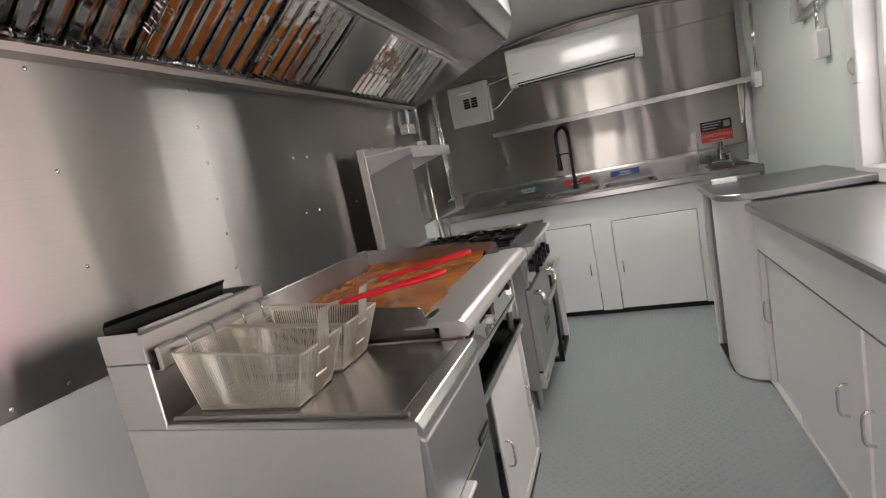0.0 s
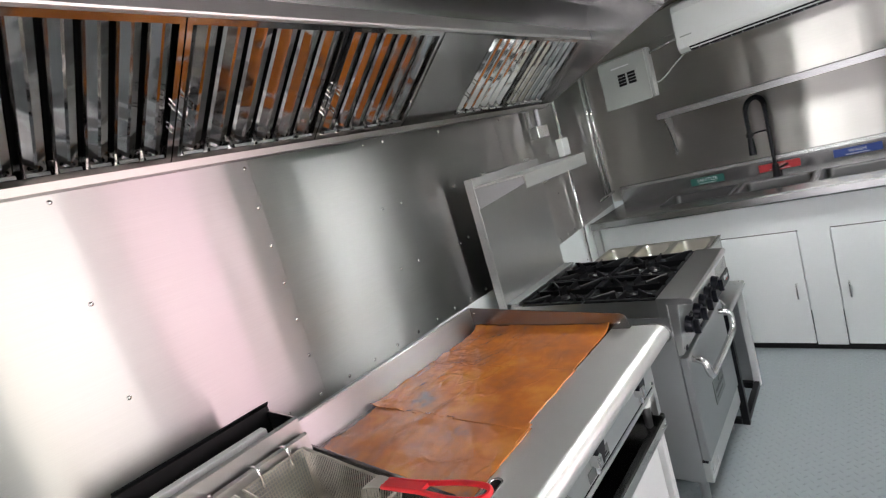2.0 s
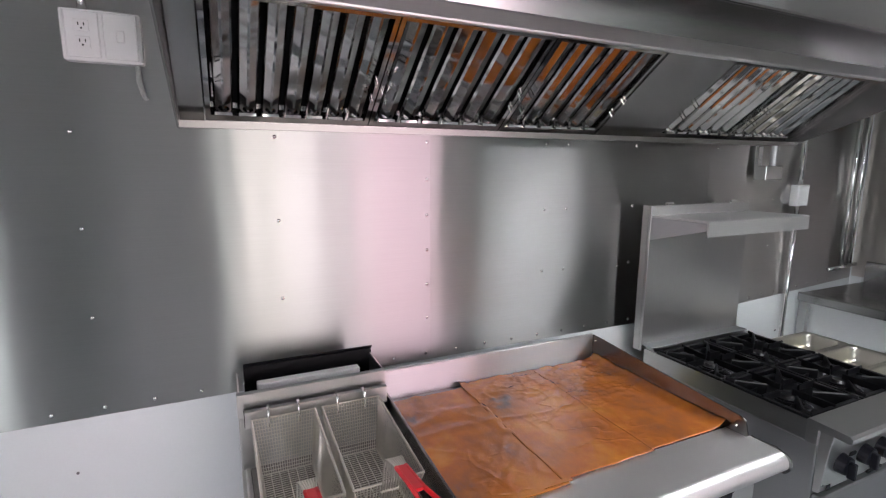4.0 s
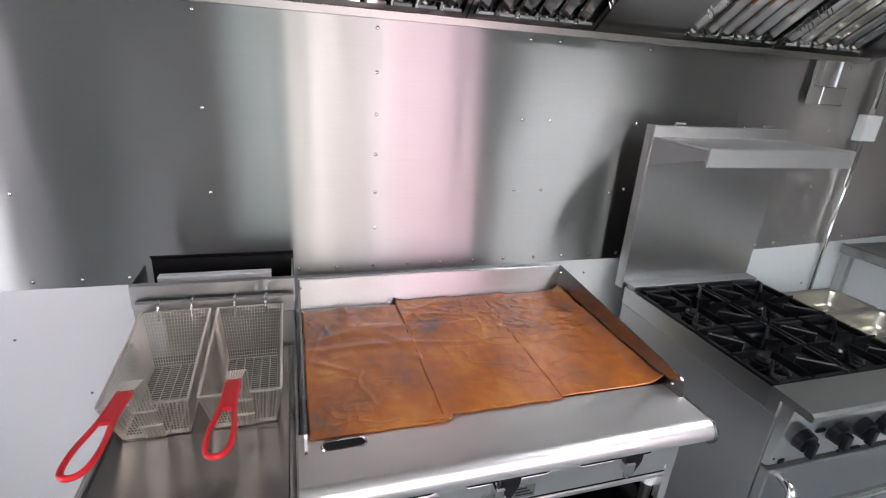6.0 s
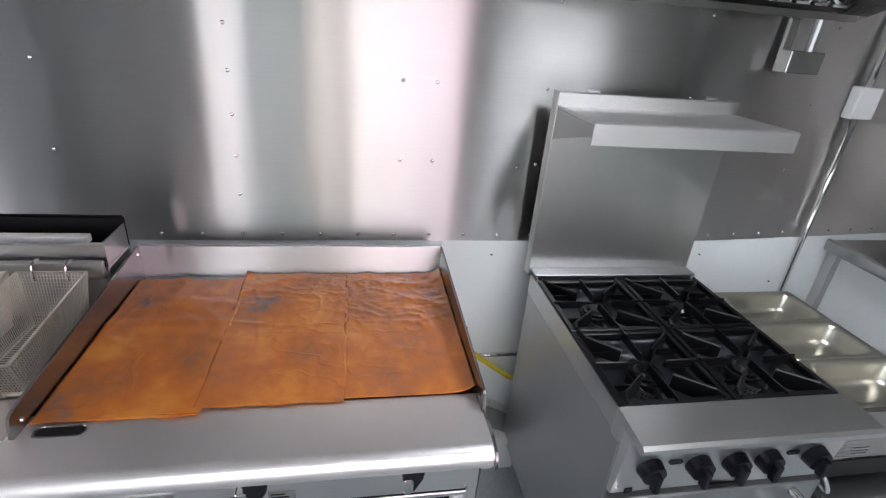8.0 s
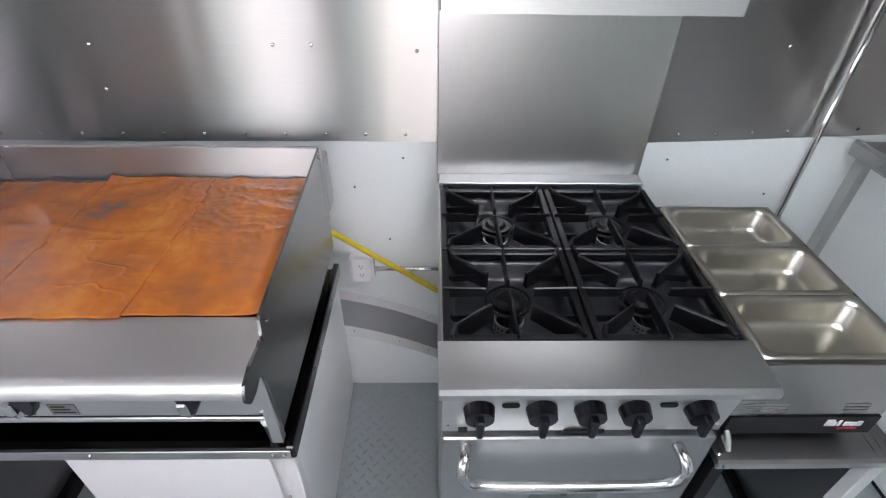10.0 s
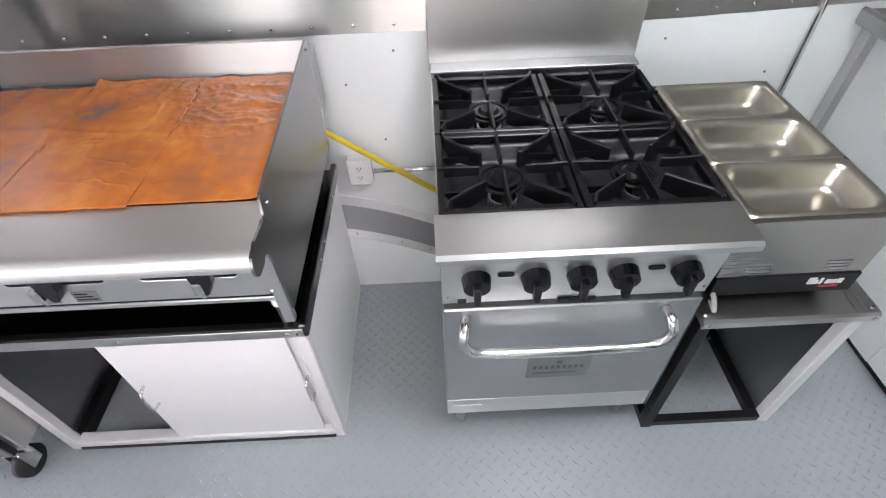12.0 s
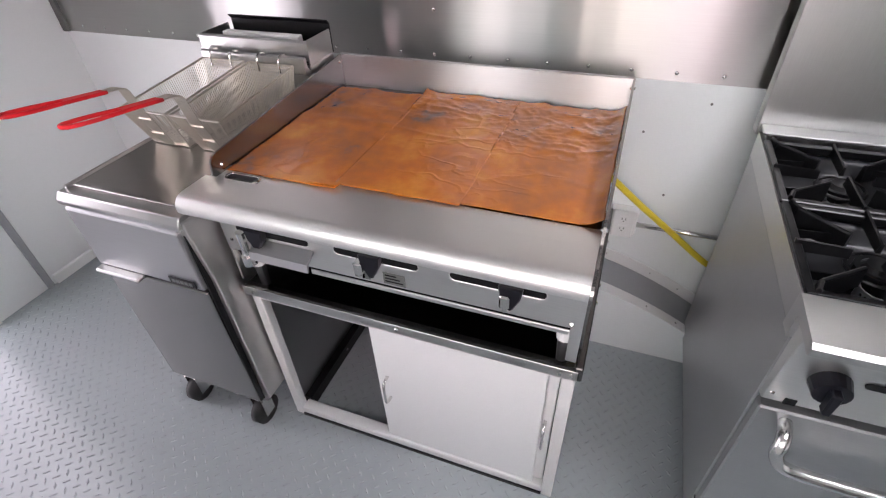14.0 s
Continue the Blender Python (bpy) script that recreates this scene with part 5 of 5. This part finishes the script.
for yy in (3.36, 3.47):
    conduit([(wx(yy) + 0.03, yy, 1.1), (wx(yy) + 0.03, yy, 2.2)], 0.015, "vertical steel pipe in the wall corner", "corner pipes")
conduit([(wx(3.2) + 0.03, 3.2, 1.085), (wx(3.57) + 0.03, 3.57, 1.085)], 0.012, "horizontal steel pipe above the sink counter")

# ---- end wall: sink unit ----
SX0, SX1, SF = -0.05, 2.26, 2.89


def sink_cabinet():
    c = thing("sink_cabinet", (1.2, 3.2, 0), "white cabinet below the sinks with two plain doors", "cabinet")
    part("front_panel", front_with_doors(), M_WHITE, c)
    part("kick_strip", boxed(-0.05, 2.28, 2.995, 3.03, 0.0, 0.033), M_BLACK, c)
    part("corner_post", boxed(-0.07, -0.025, 2.945, 2.976, 0.0, 0.925), M_STEEL, c, "upright steel angle")
    part("side_panel", boxed(2.255, 2.27, 2.98, 3.59, 0.0, 0.925), M_WHITE, c)
    for y0, y1, hx in ((0.70, 1.10, 1.06), (1.262, 1.835, 1.30)):
        d = part("door", boxed(y0 - 0.005, y1 + 0.005, 2.968, 2.984, 0.045, 0.732, bevel=0.003), M_WHITE, c)
        bm = bmesh.new()
        tube(bm, curve_pts([(hx, 2.968, 0.33), (hx, 2.945, 0.337), (hx, 2.94, 0.375), (hx, 2.945, 0.413), (hx, 2.968, 0.42)], 4), 0.005)
        part("door_handle", bm, M_CHROME, d, "bent wire handle", True)
        # dark strip paints the shadow gap over the door
        part("reveal_shade", boxed(y0 - 0.004, y1 + 0.004, 2.976, 2.980, 0.729, 0.737), M_DARKSTEEL, d)


def front_with_doors():
    bm = bmesh.new()
    panel(bm, "y", 2.977, 0.016, -0.07, 2.26, 0.035, 0.93, [(0.69, 1.11, 0.035, 0.738), (1.252, 1.845, 0.035, 0.738)])
    return bm


def sink_counter():
    s = thing("sink_counter", (1.2, 3.2, 0.93), "stainless counter with three sinks and a hand basin", "sink")
    holes = [(0.36, 0.78), (0.815, 1.205), (1.24, 1.63), (2.0, 2.24)]
    bm = bmesh.new()
    ya, yb = 3.13, 3.49
    edges = [SX0] + [v for h in holes for v in h] + [SX1]
    box(bm, SX0, SX1, SF + 0.02, ya, 0.958, 0.975)
    box(bm, SX0, SX1, yb, Y1 - 0.02, 0.958, 0.975)
    for a, b in zip(edges[0::2], edges[1::2]):
        box(bm, a, b, ya, yb, 0.958, 0.975)
    part("deck", bm, M_SINK, s)
    bm = bmesh.new()
    prism(bm, [(SF + 0.02, 0.93), (SF, 0.93), (SF - 0.004, 0.94), (SF - 0.004, 0.975), (SF + 0.004, 0.983), (SF + 0.02, 0.979)], "x", SX0, SX1)
    part("front_edge", bm, M_SINK, s, "rolled stainless front edge")
    bm = bmesh.new()
    prism(bm, [(Y1 - 0.02, 0.975), (Y1 - 0.026, 1.085), (Y1 - 0.02, 1.105), (Y1 - 0.007, 1.11), (Y1 - 0.007, 0.975)], "x", SX0, 2.33)
    part("backsplash", bm, M_SINK, s)
    part("side_apron", boxed(SX1 - 0.006, SX1 + 0.004, SF, Y1 - 0.03, 0.80, 0.975), M_SINK, s)
    # bowls take the darkened steel, which holds their inner shade
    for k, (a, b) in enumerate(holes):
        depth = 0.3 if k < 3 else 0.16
        part("bowl" if k < 3 else "hand_basin", pan(a - 0.004, b + 0.004, ya - 0.004, yb + 0.004, 0.976, depth), M_BOWLSHADE, s, "", True)
    part("splash_guard", boxed(1.934, 1.94, 3.275, Y1 - 0.028, 0.977, 1.252, bevel=0.002), M_SINK, s, "upright steel splash guard")


def lettering(text, size, material, parent, at):
    """Upright letters that face the entrance, at a place measured from the parent's origin."""
    cu = bpy.data.curves.new("lettering", "FONT")
    cu.body, cu.size, cu.align_x, cu.align_y = text, size, "CENTER", "CENTER"
    tmp = new("tmp", cu)
    bpy.context.view_layer.update()
    me = bpy.data.meshes.new_from_object(tmp.evaluated_get(bpy.context.evaluated_depsgraph_get()))
    bpy.data.objects.remove(tmp)
    me.materials.append(material)
    ob = new("lettering", me)
    ob.parent = parent
    ob.matrix_basis = Matrix.Translation(at) @ Euler((radians(90), 0, 0)).to_matrix().to_4x4()


def label(x0, x1, z0, z1, material, text, words, y):
    o = thing("sink_label", ((x0 + x1) / 2, y, z0), words, "label", "sink labels")
    part("plate", boxed(x0, x1, y - 0.002, y, z0, z1), material, o)
    lettering(text, (z1 - z0) * 0.62, M_INK, o, (0, -0.003, (z1 - z0) * 0.58))
    part("print_line", boxed(x0 + (x1 - x0) * 0.25, x1 - (x1 - x0) * 0.25, y - 0.003, y - 0.0021, z0 + (z1 - z0) * 0.12, z0 + (z1 - z0) * 0.2), M_INK, o)


sink_cabinet()
sink_counter()
YL = Y1 - 0.027
label(0.47, 0.69, 1.008, 1.06, M_GREEN, "SANITIZE", "green sink label with white letters", YL)
label(0.90, 1.13, 1.012, 1.062, M_REDLAB, "RINSE", "red sink label with white letters", YL)
label(1.30, 1.53, 1.018, 1.066, M_BLUE, "WASH", "dark blue sink label with white letters", YL)


def spring_faucet():
    f = thing("spring_faucet", (1.0, 3.52, 0.975), "tall matt black spring kitchen faucet", "faucet")
    x, y = 1.0, 3.53
    bm = bmesh.new()
    rod(bm, (x, y, 0.975), (x, y, 1.06), 0.024, 14, 0.018)
    rod(bm, (x, y, 1.06), (x, y, 1.31), 0.012)
    part("column", bm, M_BLACK, f)
    pts = curve_pts([(x, y, 1.28), (x, y, 1.44), (x - 0.008, y - 0.02, 1.49), (x - 0.035, y - 0.05, 1.515), (x - 0.07, y - 0.09, 1.50), (x - 0.09, y - 0.11, 1.45), (x - 0.092, y - 0.113, 1.36), (x - 0.092, y - 0.113, 1.26)], 8)
    bm = bmesh.new()
    tube(bm, pts, 0.011)
    for i in range(0, len(pts) - 1, 1):
        d = (pts[i + 1] - pts[i]).normalized() * 0.003
        rod(bm, pts[i] - d, pts[i] + d, 0.0165, 8)
    part("spring_hose", bm, M_BLACK, f, "black coil spring hose")
    bm = bmesh.new()
    rod(bm, (x - 0.092, y - 0.113, 1.265), (x - 0.092, y - 0.113, 1.16), 0.017, 12, 0.022)
    part("spray_head", bm, M_BLACK, f)
    bm = bmesh.new()
    tube(bm, [(x, y, 1.29), (x - 0.05, y - 0.06, 1.295), (x - 0.092, y - 0.113, 1.29)], 0.006)
    rod(bm, (x - 0.092, y - 0.113, 1.28), (x - 0.092, y - 0.113, 1.30), 0.022)
    part("holder_arm", bm, M_BLACK, f)
    bm = bmesh.new()
    rod(bm, (x + 0.02, y, 1.03), (x + 0.07, y - 0.01, 1.05), 0.007)
    part("lever", bm, M_BLACK, f)


def basin_faucet():
    f = thing("basin_faucet", (2.13, 3.52, 0.975), "small chrome two handle basin faucet", "faucet")
    x, y = 2.13, 3.535
    part("base", boxed(x - 0.075, x + 0.075, y - 0.02, y + 0.02, 0.975, 1.0, bevel=0.006, segments=2), M_CHROME, f)
    bm = bmesh.new()
    tube(bm, curve_pts([(x, y, 1.0), (x, y, 1.08), (x, y - 0.03, 1.135), (x, y - 0.09, 1.14), (x, y - 0.13, 1.10)], 5), 0.011)
    part("spout", bm, M_CHROME, f, "", True)
    for dx in (-0.055, 0.055):
        bm = bmesh.new()
        rod(bm, (x + dx, y, 1.0), (x + dx, y, 1.035), 0.013, 12, 0.018)
        rod(bm, (x + dx - 0.022, y - 0.02, 1.04), (x + dx + 0.022, y + 0.02, 1.045), 0.008)
        part("handle", bm, M_CHROME, f)


def hand_sign():
    s = thing("hand_wash_sign", (2.13, Y1 - 0.01, 1.16), "black and red notice on the steel end wall", "sign")
    y = Y1 - 0.0065
    part("upper_half", boxed(2.02, 2.243, y - 0.002, y, 1.24, 1.32), M_BLACK, s, "black upper half")
    part("lower_half", boxed(2.02, 2.243, y - 0.002, y, 1.155, 1.2395), M_REDLAB, s, "red lower half")
    for k in range(3):
        part("print_line", boxed(2.035, 2.17 - 0.02 * k, y - 0.003, y - 0.0021, 1.298 - k * 0.02, 1.306 - k * 0.02), M_BADGE, s)
    part("pictogram", boxed(2.185, 2.23, y - 0.003, y - 0.0021, 1.258, 1.305), M_BADGE, s)
    pale = plain("faded_red_ink", (0.82, 0.42, 0.36), 0.5)
    lettering("HANDWASH", 0.037, pale, s, (0.002, 0.0005, 0.044))
    part("print_line", boxed(2.08, 2.185, y - 0.003, y - 0.0021, 1.166, 1.172), pale, s)


spring_faucet()
basin_faucet()
hand_sign()


def wall_shelf():
    s = thing("wall_shelf", (1.35, 3.47, 1.5), "long stainless wall shelf on triangular brackets", "shelf")
    x0, x1 = 0.40, 2.345
    bm = bmesh.new()
    prism(bm, [(3.345, 1.545), (3.345, 1.583), (3.352, 1.588), (3.587, 1.588), (3.587, 1.58), (3.354, 1.578), (3.350, 1.545)], "x", x0, x1)
    part("board", bm, M_SINK, s)
    for x in (0.43, 2.325):
        bm = bmesh.new()
        prism(bm, [(3.39, 1.576), (3.587, 1.576), (3.587, 1.28), (3.565, 1.28)], "x", x - 0.004, x + 0.004)
        part("bracket", bm, M_SINK, s)
        part("bracket_foot", boxed(x - 0.022, x - 0.005, 3.578, 3.587, 1.26, 1.575), M_SINK, s)


wall_shelf()


def air_conditioner():
    a = thing("air_conditioner", (1.13, 3.5, 1.92), "white wall mounted split air conditioner", "air conditioner")
    x0, x1 = 0.605, 1.665
    bm = bmesh.new()
    prof = [(3.594, 1.96), (3.594, 2.235), (3.44, 2.24), (3.41, 2.225), (3.395, 2.19), (3.392, 1.985), (3.405, 1.95), (3.45, 1.925), (3.52, 1.925)]
    prism(bm, prof, "x", x0, x1, 0.006)
    part("body", bm, M_CASING, a, "glossy white plastic casing")
    bm = bmesh.new()
    prism(bm, [(3.3905, 2.0), (3.3935, 2.19), (3.389, 2.188), (3.386, 2.0)], "x", x0 + 0.01, x1 - 0.01, 0.001)
    part("front_cover", bm, M_CASING, a)
    # black plate paints the shade inside the outlet
    bm = bmesh.new()
    prism(bm, [(3.402, 1.947), (3.448, 1.9235), (3.452, 1.926), (3.404, 1.952)], "x", x0 + 0.07, x1 - 0.06)
    o = part("air_outlet", bm, M_SHADEINK, a, "air outlet plate, black for the shade in the slot")
    bm = bmesh.new()
    prism(bm, [(3.397, 1.958), (3.42, 1.934), (3.424, 1.937), (3.401, 1.962)], "x", x0 + 0.075, x1 - 0.065)
    part("louver", bm, M_PLASTIC, a)
    for k in range(14):
        x = x0 + 0.12 + k * 0.062
        part("vane", boxed(x, x + 0.003, 3.425, 3.445, 1.922, 1.93), M_GREYBOX, o)
    # black strips paint the shade in the intake openings
    for k in range(12):
        x = x0 + 0.35 + k * 0.035
        part("intake_slot", boxed(x, x + 0.022, 3.46, 3.56, 2.2385, 2.2415), M_SHADEINK, a)
    part("brand_bar", boxed(x0 + 0.03, x0 + 0.10, 3.3848, 3.386, 2.02, 2.028), M_GREYBOX, a, "small grey mark")
    bm = bmesh.new()
    tube(bm, curve_pts([(0.62, 3.55, 1.94), (0.52, 3.58, 1.88), (0.44, 3.58, 1.82), (0.37, 3.56, 1.80)], 5), 0.005)
    part("cable", bm, M_PLASTIC, a, "thin white cable")


def breaker_panel():
    p = thing("breaker_panel", (0.2, 3.55, 1.7), "grey steel breaker panel on the end wall", "breaker panel")
    part("box", boxed(0.035, 0.385, 3.50, 3.594, 1.715, 2.06, bevel=0.004), M_GREYBOX, p)
    part("cover", boxed(0.025, 0.365, 3.488, 3.4995, 1.705, 2.05, bevel=0.003), M_GREYBOX, p)
    part("breaker_recess", boxed(0.15, 0.30, 3.4845, 3.4875, 1.84, 1.945), M_GREYBOX, p)
    for k in range(2):
        for j in range(4):
            part("breaker", boxed(0.16 + k * 0.07, 0.215 + k * 0.07, 3.478, 3.484, 1.852 + j * 0.022, 1.870 + j * 0.022), M_BLACK, p)
    bm = boxed(0.12, 0.25, 3.4865, 3.4875, 1.985, 1.995)
    part("print_bar", bm, M_INK, p)


air_conditioner()
breaker_panel()
conduit([(0.385, 3.56, 2.02), (0.60, 3.56, 2.05)], 0.01, "steel conduit from the breaker panel")


# ---- serving side: corner cabinet, counter ----
def corner_cabinet():
    c = thing("corner_cabinet", (2.1, 2.0, 0), "white cabinet with a rounded corner and an open sliding door", "cabinet")
    r = 0.13
    bm = bmesh.new()
    curve = [(1.79, 1.99), (1.79, 1.735 + r)] + arc(1.79 + r, 1.735 + r, r, 180, 270, 10) + [(2.395, 1.735)]
    inner = [(2.395, 1.747)] + [(x + 0.012 * math.cos(radians(a)), y + 0.012 * math.sin(radians(a))) for (x, y), a in zip(arc(1.79 + r, 1.735 + r, r, 270, 180, 10), [90 - 9 * k for k in range(11)])] + [(1.802, 1.735 + r), (1.802, 1.99)]
    prism(bm, curve + inner, "z", 0.012, 0.94)
    part("curved_panel", bm, M_WHITE, c, "white sheet bent round the corner")
    part("post", boxed(1.787, 1.807, 2.235, 2.28, 0.0, 0.94, bevel=0.003), M_WHITE, c)
    part("back_panel", boxed(1.815, 2.39, 2.265, 2.28, 0.0, 0.94), M_WHITE, c)
    # black panel in the door gap paints the shaded interior
    part("inner_panel", boxed(1.83, 1.84, 1.94, 2.264, 0.015, 0.94), M_SHADEINK, c, "black panel painted as the shade inside the cabinet")
    part("track", boxed(1.786, 1.82, 1.88, 2.234, 0.0, 0.012), M_BLACK, c)
    bm = bmesh.new()
    r = 0.14
    prism(bm, [(1.765, 2.27), (1.765, 1.63 + r)] + arc(1.765 + r, 1.63 + r, r, 180, 270, 10)[1:] + [(2.395, 1.63), (2.395, 2.27)], "z", 0.945, 0.977, 0.005)
    part("worktop", bm, M_TOP, c, "stainless worktop with a rounded corner")
    single("white_block", boxed(1.83, 1.955, 2.16, 2.215, 0.977, 1.003, bevel=0.004), M_PLASTIC, "small white plastic block on the worktop", "block")


def serving_counter():
    s = thing("serving_counter", (2.1, 0.5, 0), "long serving counter with a steel top and white sliding doors", "counter")
    ya, yb = -0.85, 1.728
    bm = bmesh.new()
    prism(bm, [(1.854, 0.912), (1.850, 0.916), (1.850, 0.938), (1.856, 0.944), (2.395, 0.944), (2.395, 0.93), (1.862, 0.93), (1.862, 0.912)], "y", ya, 1.55)
    part("filler", boxed(1.915, 2.395, 1.551, yb, 0.90, 0.928), M_WHITE, s)
    part("worktop", bm, M_TOP, s, "stainless worktop with a folded edge")
    part("apron", boxed(1.912, 1.93, ya + 0.01, yb - 0.004, 0.70, 0.90), M_WHITE, s)
    # dark strip paints the thin shadow gap below the apron
    part("reveal_shade", boxed(1.914, 1.929, ya + 0.01, yb - 0.03, 0.690, 0.70), M_DARKSTEEL, s)
    part("post", boxed(1.915, 1.935, yb - 0.055, yb - 0.004, 0.03, 0.692), M_WHITE, s)
    part("post", boxed(1.915, 1.935, 0.665, 0.705, 0.03, 0.692), M_WHITE, s)
    part("track", boxed(1.916, 1.95, ya + 0.01, yb - 0.004, 0.018, 0.034), M_FRAMEWHITE, s)
    part("kick_strip", boxed(1.925, 1.945, ya + 0.01, yb - 0.004, 0.0, 0.018), M_BLACK, s)
    part("end_panel", boxed(1.93, 2.395, ya, ya + 0.015, 0.0, 0.925), M_WHITE, s)
    for y0, y1, x, hy, hz in ((0.706, 1.30, 1.922, 0.80, 0.40), (1.16, 1.668, 1.936, 1.655, 0.40), (0.10, 0.664, 1.922, 0.635, 0.40), (-0.80, 0.16, 1.936, -0.5, 0.4)):
        d = part("sliding_door", boxed(x, x + 0.01, y0, y1, 0.035, 0.691, bevel=0.002), M_WHITE, s)
        bm = bmesh.new()
        tube(bm, curve_pts([(x, hy, hz - 0.055), (x - 0.026, hy, hz - 0.045), (x - 0.03, hy, hz), (x - 0.026, hy, hz + 0.045), (x, hy, hz + 0.055)], 4), 0.005)
        part("door_handle", bm, M_CHROME, d, "bent wire handle", True)


corner_cabinet()
serving_counter()

# serving wall: boxes and conduits
single("switch_box", boxed(XR - 0.055, XR - 0.002, 2.10, 2.19, 1.52, 1.655, bevel=0.006, segments=2), M_PLASTIC, "white plastic box hanging on a conduit", "switch box")
conduit([(XR - 0.03, 2.145, 1.655), (XR - 0.03, 2.145, 1.78)], 0.012, "short vertical conduit above the white box")
conduit([(XR - 0.035, 2.40, 1.76), (XR - 0.035, 2.10, 1.80), (XR - 0.035, 0.6, 1.99)], 0.014, "grey surface conduit along the serving wall")
bm = bmesh.new()
rod(bm, (XR - 0.04, 2.40, 1.75), (XR - 0.04, 2.40, 1.84), 0.026)
rod(bm, (XR - 0.04, 2.40, 1.84), (XR - 0.04, 2.40, 1.96), 0.018)
single("cable_gland", bm, M_GREYBOX, "grey cable gland on the serving wall", "cable gland")
single("switch_box", boxed(XR - 0.05, XR - 0.002, 3.27, 3.35, 1.49, 1.60, bevel=0.006, segments=2), M_PLASTIC, "white plastic box in the far corner", "switch box")
for yy in (3.29, 3.33):
    conduit([(XR - 0.022, yy, 1.60), (XR - 0.022, yy, 2.07)], 0.008, "thin vertical conduit to the white box", "thin conduits")

# ---- ceiling light panels ----
def ceiling_light(y0, y1):
    x0, x1 = 0.99, 1.52
    c = thing("ceiling_light", ((x0 + x1) / 2, (y0 + y1) / 2, 2.33), "bright white rectangular ceiling light", "light", "ceiling lights")
    z = 2.328
    bm = bmesh.new()
    for a in ((x0 - 0.03, x1 + 0.03, y0 - 0.03, y0), (x0 - 0.03, x1 + 0.03, y1, y1 + 0.03), (x0 - 0.03, x0, y0, y1), (x1, x1 + 0.03, y0, y1)):
        box(bm, *a, z - 0.012, 2.352)
    part("frame", bm, M_FRAMEWHITE, c)
    part("diffuser", boxed(x0, x1, y0, y1, z - 0.004, z + 0.004), M_PANEL, c, "glowing white diffuser")


ceiling_light(1.72, 2.40)
